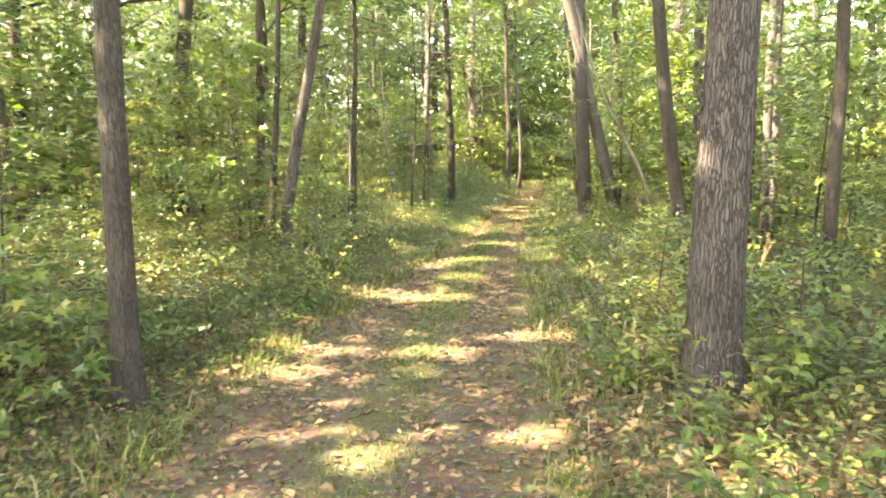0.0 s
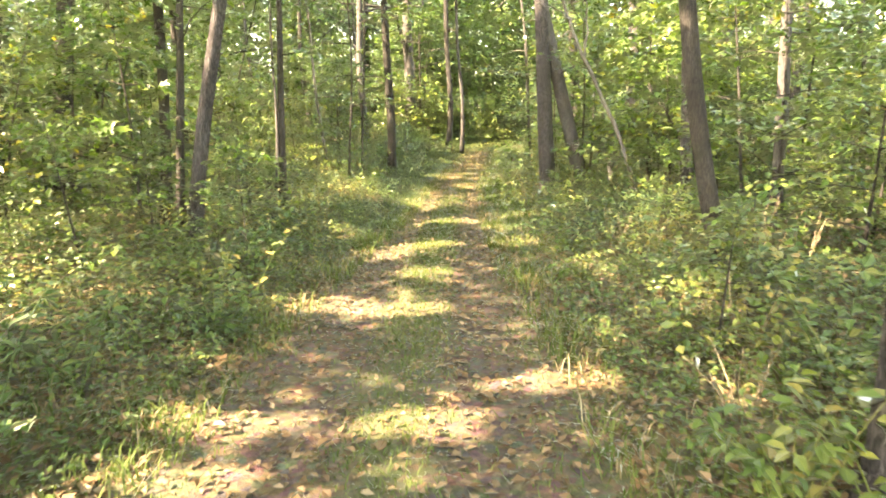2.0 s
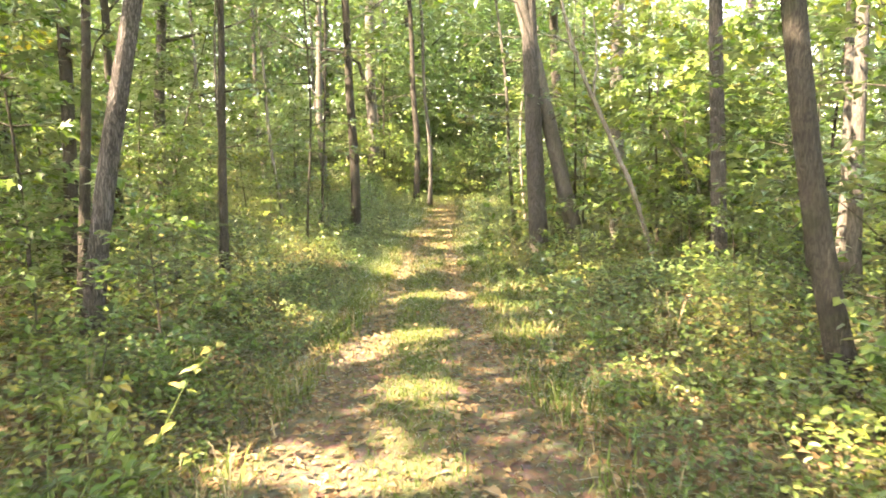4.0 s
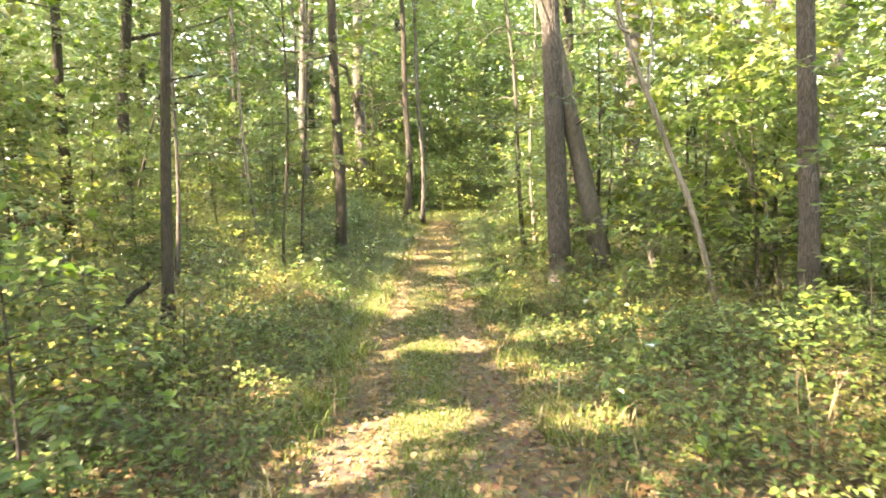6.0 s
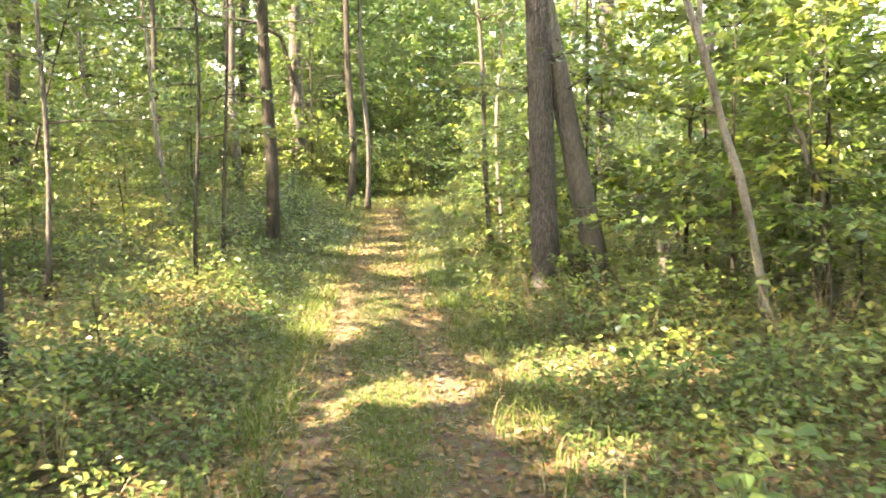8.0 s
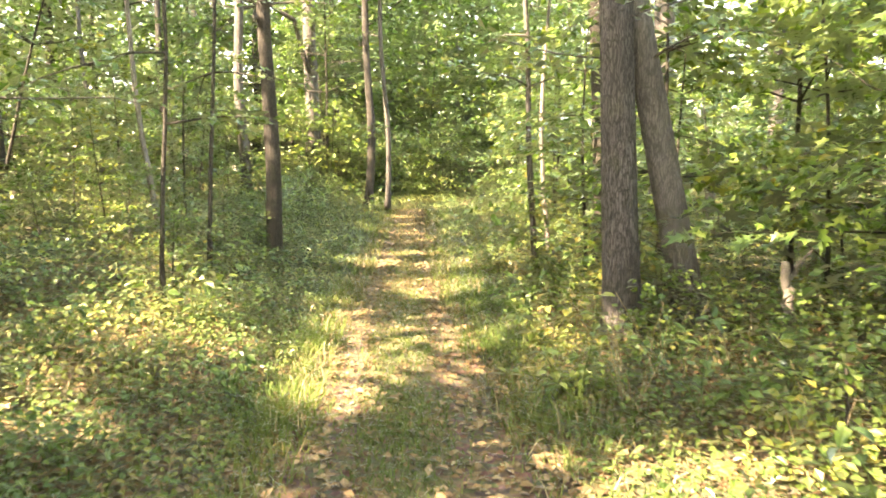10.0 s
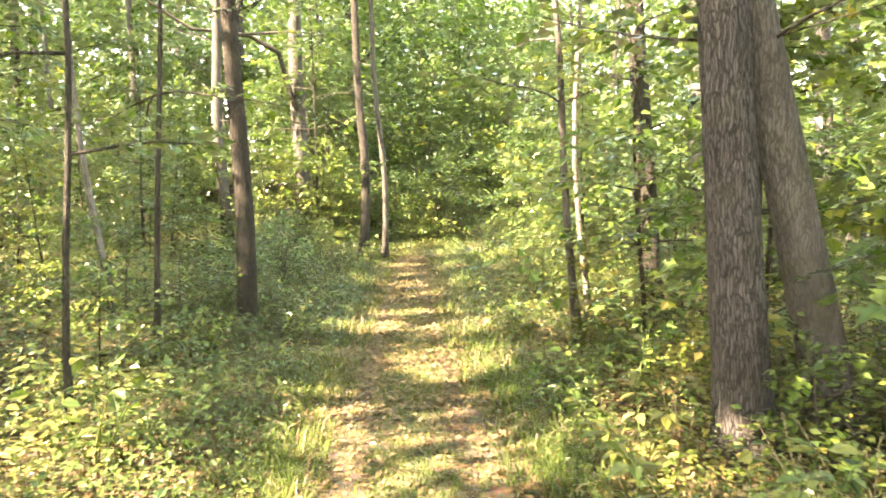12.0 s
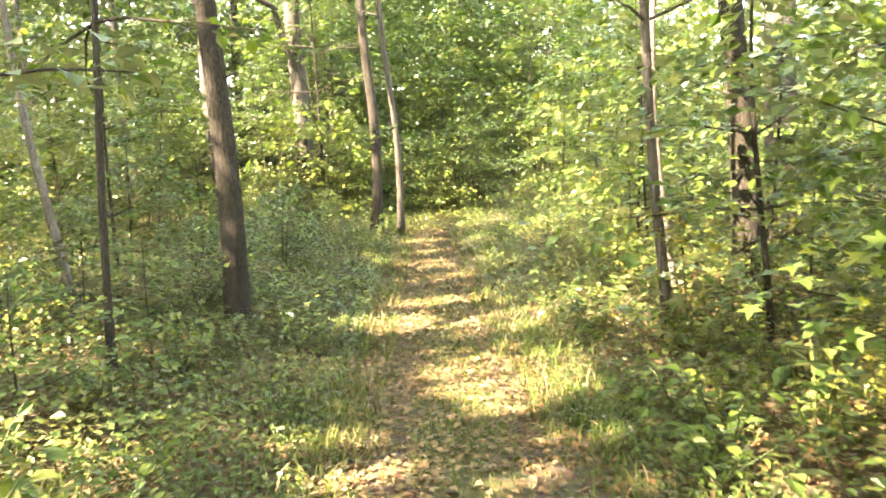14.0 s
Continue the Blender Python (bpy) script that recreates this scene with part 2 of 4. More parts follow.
def maple_mesh(c, along, up, size, fold=0.2):
    """Five-lobed leaves: base, middle and tip on the rib, and on each side two lobes with the notches above them."""
    along = along / np.linalg.norm(along, axis=1, keepdims=True)
    side = np.cross(up, along)
    side /= np.linalg.norm(side, axis=1, keepdims=True) + 1e-9
    nrm = np.cross(along, side)
    spots = [(0, 0), (0.32, 0), (1, 0), (0.02, 0.4), (0.24, 0.2), (0.58, 0.52), (0.54, 0.16), (0.02, -0.4), (0.24, -0.2), (0.58, -0.52), (0.54, -0.16)]
    v = np.stack([c + size[:, None] * (u * along + w * side + (fold * abs(w) - 0.14 * u * u) * nrm) for u, w in spots], 1)
    k = np.arange(len(c))[:, None] * 11
    faces = []
    for quad in ([0, 1, 4, 3], [1, 6, 5, 4], [1, 2, 6], [0, 7, 8, 1], [1, 8, 9, 10], [1, 10, 2]):
        faces += (k + quad).tolist()
    return v.reshape(-1, 3), faces


def tube(points, radii, seg=8, ridge=0.0, cap=True):
    """A tapered tube along points; ridge roughens it."""
    points, radii = np.asarray(points, float), np.asarray(radii, float)
    t = np.gradient(points, axis=0)
    t /= np.linalg.norm(t, axis=1, keepdims=True)
    if np.abs(t[0, 2]) > 0.5:
        ref = np.tile([[1.0, 0, 0]], (len(t), 1))
    else:
        ref = np.tile([[0, 0, 1.0]], (len(t), 1))
    u = np.cross(t, ref); u /= np.linalg.norm(u, axis=1, keepdims=True) + 1e-9
    w = np.cross(t, u)
    a = np.linspace(0, 2 * np.pi, seg, endpoint=False)
    rad = np.tile(radii[:, None], (1, seg))
    if ridge:
        hh = np.concatenate([[0], np.cumsum(np.linalg.norm(np.diff(points, axis=0), axis=1))])[:, None]
        k = 0
        for m, amp, vz in ((2, 0.4, 0.5), (3, 0.35, 0.9), (5, 0.25, 1.7), (19, 0.35, 9.0), (27, 0.35, 13.3), (37, 0.3, 17.0)):
            if m * 2 > seg:
                continue
            k += 1
            rad = rad * (1 + ridge * amp * np.sin(m * a[None] + 1.7 * k + 1.4 * np.sin(vz * hh + k) + 0.5 * np.sin(2.3 * vz * hh)))
    v = points[:, None] + rad[..., None] * (np.cos(a)[None, :, None] * u[:, None] + np.sin(a)[None, :, None] * w[:, None])
    n = len(points)
    i = np.arange(n - 1)[:, None] * seg + np.arange(seg)[None]
    j = np.arange(n - 1)[:, None] * seg + (np.arange(seg)[None] + 1) % seg
    f = np.stack([i, j, j + seg, i + seg], -1).reshape(-1, 4).tolist()
    if cap:
        f.append(list(range((n - 1) * seg, n * seg)))
        f.append(list(range(seg))[::-1])
    return v.reshape(-1, 3), f


def joined(pieces):
    """Several (verts, faces) as one."""
    vs, fs, k = [], [], 0
    for v, f in pieces:
        vs.append(v)
        fs += [[q + k for q in face] for face in (f.tolist() if isinstance(f, np.ndarray) else f)]
        k += len(v)
    return np.concatenate(vs), fs


def curve_points(p0, way, length, n, rng, bend=0.25, droop=0.0):
    """A wandering line from p0."""
    pts, d = [np.array(p0, float)], np.array(way, float)
    d /= np.linalg.norm(d)
    for _ in range(n):
        d = d + rng.normal(0, bend / n, 3) + np.array([0, 0, -droop / n])
        d /= np.linalg.norm(d)
        pts.append(pts[-1] + d * length / n)
    return np.array(pts)


def spray(pts, rng, count, reach, size):
    """Leaf bases, tips and faces for a flat spray along a branch."""
    k = rng.uniform(0.15, 1.0, count) ** 0.8 * (len(pts) - 1)
    i = np.minimum(k.astype(int), len(pts) - 2)
    base = pts[i] + (pts[i + 1] - pts[i]) * (k - i)[:, None]
    d = pts[-1] - pts[0]
    d /= np.linalg.norm(d)
    side = np.cross(d, [0, 0, 1.0]); side /= np.linalg.norm(side) + 1e-9
    sgn = rng.choice([-1.0, 1.0], count)
    out = rng.uniform(0.0, 1, count) * reach
    c = base + side * (sgn * out)[:, None] + d * (0.4 * out)[:, None] + np.array([0, 0, 1.0]) * rng.normal(0, 0.03 + 0.06 * reach, count)[:, None]
    along = side * sgn[:, None] * 0.8 + d * 0.7 + rng.normal(0, 0.35, (count, 3)) + np.array([0, 0, -0.25])
    up = np.array([0, 0, 1.0]) + rng.normal(0, 0.33, (count, 3))
    return c, along, up, size * rng.uniform(0.55, 1.25, count)


# Where the sun reaches the ground through gaps in the canopy: middle x, y, half-lengths.
GAPS = [(0.1, 8.2, 0.36, 0.18), (0.7, 7.85, 0.36, 0.12), (0.5, 5.6, 0.30, 0.12), (1.38, 6.0, 0.32, 0.14), (-0.56, 4.03, 0.30, 0.09), (-0.75, 5.2, 0.32, 0.14), (-0.5, 5.77, 0.24, 0.11), (2.3, 13.42, 0.5, 0.22), (1.5, 13.25, 0.28, 0.15), (3.6, 13.5, 0.55, 0.42), (4.25, 13.1, 0.35, 0.22),
        (1.3, 11.05, 0.32, 0.26), (0.85, 10.6, 0.28, 0.28), (1.64, 11.25, 0.15, 0.15), (1.14, 9.25, 0.2, 0.18), (2.64, 12.57, 0.24, 0.12), (2.84, 11.93, 0.22, 0.12), (2.57, 10.69, 0.2, 0.12), (4.02, 19.0, 0.36, 0.2), (4.08, 19.42, 0.48, 0.24), (4.1, 19.85, 0.5, 0.24), (4.65, 19.8, 0.2, 0.26),
        (2.08, 15.6, 0.25, 0.28), (2.3, 16.4, 0.21, 0.30), (2.55, 17.65, 0.2, 0.28), (2.7, 18.5, 0.28, 0.30), (3.8, 21.7, 0.48, 0.22), (4.58, 21.3, 0.26, 0.18), (4.7, 22.7, 0.6, 0.14), (5.2, 24.45, 0.54, 0.2), (5.3, 25.8, 0.54, 0.10), (5.8, 27.0, 0.54, 0.10), (6.2, 28.4, 0.54, 0.12), (6.7, 29.8, 0.54, 0.12),
        (-0.04, 3.58, 0.12, 0.06), (0.8, 3.79, 0.1, 0.07), (0.56, 12.12, 0.17, 0.1), (1.2, 17.4, 0.6, 0.5), (0.4, 15.2, 0.4, 0.25), (-2.4, 8.0, 0.4, 0.2), (3.0, 7.2, 0.25, 0.12), (2.9, 9.2, 0.2, 0.1),
        (3.45, 4.4, 0.08, 0.05), (4.15, 4.5, 0.02, 0.03), (9.2, 14.2, 1.4, 0.5), (9.5, 15.5, 1.5, 0.7), (8.6, 17.2, 0.7, 0.4), (8.0, 11.0, 1.2, 0.5), (1.0, 18.8, 0.8, 0.7), (7.0, 34.5, 5.00, 2.60), (6.6, 31.6, 1.6, 0.7), (8.4, 32.0, 1.4, 0.8), (4.6, 31.4, 0.9, 0.6),
        (-1.0, 22.5, 1.5, 1.2), (-3.5, 25.5, 2.0, 1.5), (0.8, 26.0, 1.2, 0.9), (-0.6, 10.5, 0.35, 0.22), (-3.5, 11.5, 1.20, 0.80), (5.6, 21.2, 0.70, 0.50), (8.3, 18.2, 0.45, 0.3), (7.6, 20.6, 0.45, 0.3), (8.6, 21.8, 0.8, 0.5), (9.6, 19.6, 0.9, 0.6), (10.6, 22.0, 1.0, 0.7), (9.0, 27.0, 1.2, 0.8), (11.0, 29.0, 1.3, 0.9), (13.0, 26.0, 1.2, 0.8), (10.0, 24.5, 0.9, 0.6), (15.0, 30.0, 1.5, 1.0), (8.7, 30.0, 0.9, 0.6), (12.0, 33.0, 1.5, 1.0), (0.1, 13.2, 0.5, 0.4)]
TRAIL_GAPS = 37


def path_side(x, y):
    return abs(x - float(path_x(y))) - float(path_half(y))


# Small gaps over the undergrowth on both sides, which dapple it.
gap_rng = np.random.default_rng(44)
while len(GAPS) < 400:
    y = float(gap_rng.uniform(5, 42))
    x = float(path_x(y)) + float(gap_rng.uniform(-15, 16))
    if path_side(x, y) < (1.5 if y < 20 else 0.6) or (15.8 < y < 17.6 and 4.3 < x < 10.5) or (y < 7 and x > 0):
        continue
    w = float(gap_rng.uniform(0.16, 0.62)) * (1.0 if path_side(x, y) > 2 else 0.6)
    GAPS.append((x, y, w, w * float(gap_rng.uniform(0.5, 1.0))))


def in_gap(p, grow=1.0, more=0.0):
    """Whether a point lies in one of the beams that reach the ground."""
    k = p[:, 2] / SUN_TO.z
    gx, gy = p[:, 0] - SUN_TO.x * k, p[:, 1] - SUN_TO.y * k
    g = np.array(GAPS)
    hit = np.zeros(len(p), bool)
    for k in range(0, len(p), 4000):
        q = slice(k, k + 4000)
        hit[q] = (((gx[q, None] - g[:, 0]) / (g[:, 2] * grow + more)) ** 2 + ((gy[q, None] - g[:, 1]) / (g[:, 3] * grow + more)) ** 2 < 1).any(1)
    return hit


# ---- trees ----
def trunk_points(h, lean, rng, step, bend=0.08, bow=(0, 0, 1)):
    """The middle line of a trunk of height h from the origin."""
    z = np.arange(0, h + step, step)
    ph = rng.uniform(0, 6.28, 4)
    wob = lambda a, b: bend * (np.sin(z * 0.55 + a) - math.sin(a) + 0.35 * np.sin(z * 1.5 + b) - 0.35 * math.sin(b))
    x = lean[0] * z + wob(ph[0], ph[1]) + bow[0] * (1 - np.exp(-z / bow[2])) - bow[0] * z / 12
    y = lean[1] * z + wob(ph[2], ph[3]) + bow[1] * (1 - np.exp(-z / bow[2]))
    return np.stack([x, y, z], 1)


def tall_tree(label, x, y, r, lean=(0, 0), h=15.0, bark=None, seed=0, near=False, crown=(6.5, 3.4, 2600), bend=0.06, bow=(0, 0, 1), twigs=3, group="woodland trees", leaf=None):
    rng = np.random.default_rng(1000 + seed)
    z0 = float(rise(x, y))
    tree = new("tree")
    tree.location = (x, y, z0 - 0.05)
    pts = trunk_points(h, lean, rng, 0.1 if near else 0.65, bend, bow)
    rad = r * (1 - 0.72 * pts[:, 2] / h) * (1 + 0.45 * np.exp(-pts[:, 2] / 0.16) + 0.1 * np.exp(-pts[:, 2] / 0.7))
    keep = pts[:, 2] < (7.5 if near else 99)
    if near:
        v, f = tube(pts[keep], rad[keep], 80, 0.05)
        v2, f2 = tube(pts[~keep][::6], rad[~keep][::6], 12, 0.03)
        mesh_object("trunk", *joined([(v, f), (v2, f2)]), bark or BARK, tree, smooth=True)
    else:
        mesh_object("trunk", *tube(pts, rad, 14, 0.04), bark or BARK_GREY, tree, smooth=True)
    low, wide, count = crown
    leaves = []
    limbs, n_limb = [], 7
    for k in range(n_limb):
        zz = low + (h - 1 - low) * (k / n_limb) ** 0.9 + rng.uniform(0, 0.6)
        i = int(np.argmin(np.abs(pts[:, 2] - zz)))
        a = k * 2.4 + rng.uniform(0, 1)
        ln = wide * rng.uniform(0.75, 1.15) * (1 - 0.45 * k / n_limb)
        lp = curve_points(pts[i], (math.cos(a), math.sin(a), rng.uniform(0.35, 0.8)), ln, 5, rng, 0.7)
        rr = rad[i] * 0.42
        limbs.append(tube(lp, np.linspace(rr, 0.015, len(lp)), 5))
        m = count // n_limb
        for q in range(4):
            e = lp[rng.integers(2, len(lp))]
            sub = curve_points(e, (math.cos(a + rng.normal(0, 0.9)), math.sin(a + rng.normal(0, 0.9)), rng.normal(0.15, 0.25)), ln * 0.55, 4, rng, 0.5, 0.3)
            leaves.append(spray(sub, rng, m // 4, ln * 0.28, 0.26 if count > 2000 else 0.21))
    for k in range(twigs):
        zz = rng.uniform(2.2, 6.0)
        i = int(np.argmin(np.abs(pts[:, 2] - zz)))
        a = rng.uniform(0, 6.28)
        lp = curve_points(pts[i], (math.cos(a), math.sin(a), 0.15), rng.uniform(0.7, 1.6), 5, rng, 0.6, 0.2)
        limbs.append(tube(lp, np.linspace(0.014, 0.004, len(lp)), 5))
        leaves.append(spray(lp, rng, 60, 0.35, 0.12))
    if near or seed < 100:
        for w in limbs:
            mesh_object("limb", *w, bark or BARK_GREY, tree, smooth=True)
    else:
        tagged(mesh_object("limbwork", *joined(limbs), bark or BARK_GREY, tree, smooth=True), kind="stuff")
    # Extra leaves off the limbs, added only to block the sun.
    for p in SHADE.get((x, y), ()):
        q = p - [x, y, z0] + rng.normal(0, 0.4, (9, 3)) * [1, 1, 0.5]
        leaves.append((q, rng.normal(0, 1, (9, 3)) * [1, 1, 0.3], np.array([0, 0, 1.0]) + rng.normal(0, 0.4, (9, 3)), rng.uniform(0.2, 0.36, 9)))
    c, al, up, sz = (np.concatenate([q[j] for q in leaves]) for j in range(4))
    ok = ~in_gap(c + al / np.linalg.norm(al, axis=1, keepdims=True) * sz[:, None] * 0.5 + [x, y, z0], 1.0, 0.11)
    v, f = leaf_mesh(c[ok], al[ok], up[ok], sz[ok], 0.7, 0.2, fine=False)
    mesh_object("crown", v, f, leaf or LEAF, tree)
    return tagged(tree, label, "tree", group)


# x, y, radius, lean, bark, near, label, bend, bow
TREES = [
    (2.06, 4.2, 0.162, (0.02, 0.015), BARK, True, "large tree with furrowed sunlit bark at the trail's edge", 0.015, (0, 0, 1)),
    (3.78, 8.2, 0.085, (-0.085, 0.06), BARK_DARK, True, "slender dark tree curving away from its base", 0.015, (-0.35, 0, 1.5)),
    (4.82, 16.28, 0.16, (-0.035, 0.02), BARK, True, "straight tall tree with furrowed grey bark by the trail", 0.015, (0, 0, 1)),
    (5.64, 16.4, 0.145, (-0.25, 0.0), BARK_GREY, True, "smooth grey tree leaning against its straight neighbour", 0.02, (0, 0, 1)),
    (5.7, 12.4, 0.1, (-0.01, 0.06), BARK, True, "tall grey tree with pale lichen patches", 0.03, (0, 0, 1)),
    (2.32, 22.0, 0.115, (-0.02, 0.0), BARK_DARK, True, "dark upright tree with a sunlit lower trunk", 0.05, (0, 0, 1)),
    (4.6, 33.5, 0.25, (-0.01, 0.0), BARK_GREY, False, "tall pale-grey tree standing back from the trail", 0.03, (0, 0, 1)),
    (5.35, 29.3, 0.11, (0.0, 0.0), BARK_DARK, False, "grey tree at the far end of the trail", 0.08, (0, 0, 1)),
    (5.95, 29.6, 0.07, (-0.02, 0.0), BARK_GREY, False, "pale thin tree at the far end of the trail", 0.1, (0, 0, 1)),
    (-0.39, 14.1, 0.06, (0.02, 0.0), BARK_DARK, False, "thin sapling trunk rising from the bank", 0.04, (0, 0, 1)),
    (-1.34, 11.0, 0.085, (0.2, 0.0), BARK, True, "leaning mottled grey tree with a pale sunlit stem", 0.02, (-0.2, 0, 1.2)),
    (-1.75, 12.6, 0.06, (0.08, 0.0), BARK_DARK, False, "dark thin tree leaning behind a paler one", 0.05, (0, 0, 1)),
    (-2.1, 13.6, 0.08, (0.05, 0.0), BARK_DARK, False, "dark thin tree in the undergrowth", 0.04, (0, 0, 1)),
    (-4.7, 17.5, 0.2, (0.09, 0.0), BARK_DARK, False, "stout dark tree among shrubs", 0.04, (0, 0, 1)),
    (-1.5, 4.5, 0.08, (0.0, 0.0), BARK_DARK, True, "dark slim tree rising beside the leafy clearing", 0.04, (0, 0, 1)),
    (4.6, 6.95, 0.07, (0.01, 0.0), BARK_DARK, False, "dark slim tree behind the ferny bank", 0.06, (0, 0, 1)),
    (1.38, 20.4, 0.03, (0.06, 0.0), BARK_DARK, False, "very thin young tree with a few leaves", 0.05, (0, 0, 1)),
    (7.05, 20.5, 0.13, (-0.06, 0.0), BARK_DARK, False, "dark tree rising from broad-leaved shrubs", 0.05, (0, 0, 1)),
    (9.8, 22.9, 0.24, (-0.02, 0.0), BARK_GREY, False, "thick pale-grey tree behind leafy shrubs", 0.05, (0, 0, 1)),
    (5.6, 19.7, 0.045, (-0.05, 0.0), BARK_GREY, False, "slim grey tree with a pale lower stem", 0.08, (0, 0, 1)),
    (6.1, 20.3, 0.035, (-0.02, 0.0), BARK_PALE, False, "slim pale tree beside a darker one", 0.08, (0, 0, 1)),
    (5.75, 10.3, 0.07, (0.03, 0.0), BARK_GREY, False, "pale-grey forked tree before the open sky", 0.05, (0, 0, 1)),
    (6.2, 11.0, 0.065, (0.0, 0.0), BARK_GREY, False, "pale-grey tree before the open sky", 0.05, (0, 0, 1)),
    (-0.6, 17.5, 0.03, (0.05, 0.0), BARK_GREY, False, "very thin young tree on the bank", 0.08, (0, 0, 1)),
    (0.68, 23.4, 0.05, (-0.05, 0.0), BARK_PALE, False, "thin pale sapling in the shade", 0.1, (0, 0, 1)),
    (0.95, 18.2, 0.024, (-0.03, 0.0), BARK_DARK, False, "thin dark sapling in the shade", 0.1, (0, 0, 1)),
]
# The wood around, out of sight of the trail's edge and behind the walker.
rng = np.random.default_rng(5)
placed = [(t[0], t[1]) for t in TREES]
spots = []
while len(spots) < 105:
    x, y = rng.uniform(-26, 32), rng.uniform(-14, 62)
    d = abs(x - float(path_x(y)))
    if (d < 8 and y < 27) or (d < 3 and y < 33) or min(math.hypot(x - a, y - b) for a, b in placed) < 2.2:
        continue
    spots.append((x, y)); placed.append((x, y))

# Leaf clumps, mostly unseen, added to shade the trail; each joins the nearest tree.
SHADE = {}
for k in range(6800):
    y = rng.uniform(-1, 32)
    x = float(path_x(y)) + rng.uniform(-3.5, 8.0)
    if k > 5100:
        x, y = rng.uniform(3.4, 7.5), rng.uniform(3.4, 5.6)
    if in_gap(np.array([[x, y, 0.0]]), 1.1)[0] or (y > 14 and rng.random() < (0.76 if 15.5 < y < 20 else 0.2)):
        continue
    h = rng.uniform(6.5, 11)
    p = np.array([x, y, 0]) + np.array(SUN_TO) * (h / SUN_TO.z)
    n = int(np.argmin([math.hypot(p[0] - a, p[1] - b) for a, b in placed]))
    SHADE.setdefault(placed[n], []).append(p)

# More added clumps: shade for the furrowed tree, lichened tree and low bank.
for k in range(900):
    h = rng.uniform(6.5, 11)
    if k < 150:
        q = [rng.uniform(4.5, 5.9), rng.uniform(15.95, 16.75), rng.uniform(0, 4.5)]
    elif k < 250:
        q = [rng.uniform(5.5, 6.0), rng.uniform(12.0, 12.9), rng.uniform(0, 4.5)]
    else:
        y = rng.uniform(2, 12)
        q = [float(path_x(y)) - rng.uniform(1.2, 5.5), y, 0]
        if in_gap(np.array([q]), 1.1)[0]:
            continue
    p = np.array(q) + np.array(SUN_TO) * (h / SUN_TO.z)
    n = int(np.argmin([math.hypot(p[0] - a, p[1] - b) for a, b in placed]))
    SHADE.setdefault(placed[n], []).append(p)

for k, (x, y, r, lean, bark, near, label, bend, bow) in enumerate(TREES):
    tall_tree(label, x, y, r, lean, 9.0 if r < 0.065 else 15.0, bark, k, near, (4.0, 1.4, 600) if r < 0.065 else (6.8, 3.2, 1250), bend, bow, 3 if r > 0.05 else 6)

far_kinds = []
for k in range(5):
    far_kinds.append((0.09 + 0.03 * k, [BARK_GREY, BARK_DARK, BARK_GREY, BARK, BARK_DARK][k], (0.04 * (k - 2), 0.03 * ((k * 2) % 5 - 2))))
models = {}
for k, (x, y) in enumerate(spots):
    kind = k % 5
    r, bark, lean = far_kinds[kind]
    sunward = -16 < y < 42 and -18 < x < 10 or (x, y) in SHADE
    if sunward or kind not in models:
        t = tall_tree("tall woodland tree with grey-brown bark and green crown", x, y, r, lean, 15.0 + kind, bark, 100 + k, False, (5.0, 3.4, 1050) if x < path_x(y) and y < 33 else (3.4, 3.5, 2300), 0.08, (0, 0, 1), 4)
        if not sunward:
            models[kind] = t
    else:
        t = copy_thing(models[kind], pose(x, y, float(rise(x, y)) - 0.05, 0, 0, float(rng.uniform(0, 360))))


# ---- understory ----
REACH = {}


def sapling(label, h, wide, branches, per, size, seed, mat, low=0.2, category="sapling", fine=False):
    rng = np.random.default_rng(3000 + seed)
    root = new(category)
    REACH[root.name] = wide
    pts = trunk_points(h, (rng.normal(0, 0.05), rng.normal(0, 0.05)), rng, h / 8, 0.06)
    rr = 0.006 + 0.0055 * h
    mesh_object("stem", *tube(pts, np.linspace(rr, 0.003, len(pts)), 5), BARK_DARK, root, smooth=True)
    leaves, wood = [], []
    for k in range(branches):
        q = low + (1 - low) * (k + rng.uniform(0, 0.8)) / branches
        i = min(int(q * (len(pts) - 1)), len(pts) - 2)
        a = k * 2.4 + rng.uniform(-0.4, 0.4)
        ln = wide * (1.15 - 0.75 * q) * rng.uniform(0.7, 1.2)
        lp = curve_points(pts[i], (math.cos(a), math.sin(a), rng.uniform(0.1, 0.5)), ln, 4, rng, 0.5, 0.35)
        wood.append(tube(lp, np.linspace(rr * 0.4, 0.002, len(lp)), 3, cap=False))
        leaves.append(spray(lp, rng, per, ln * 0.42, size))
    leaves.append(spray(pts[-4:], rng, per, wide * 0.2, size))
    tagged(mesh_object("branchwork", *joined(wood), BARK_DARK, root, smooth=True), kind="stuff")
    c, al, up, sz = (np.concatenate([q[j] for q in leaves]) for j in range(4))
    v, f = maple_mesh(c, al, up, sz * 1.15) if fine else leaf_mesh(c, al, up, sz, 0.72, 0.2, fine=False)
    mesh_object("leaves", v, f, mat, root)
    return tagged(root, label, category, "understory saplings" if category == "sapling" else "undergrowth shrubs")


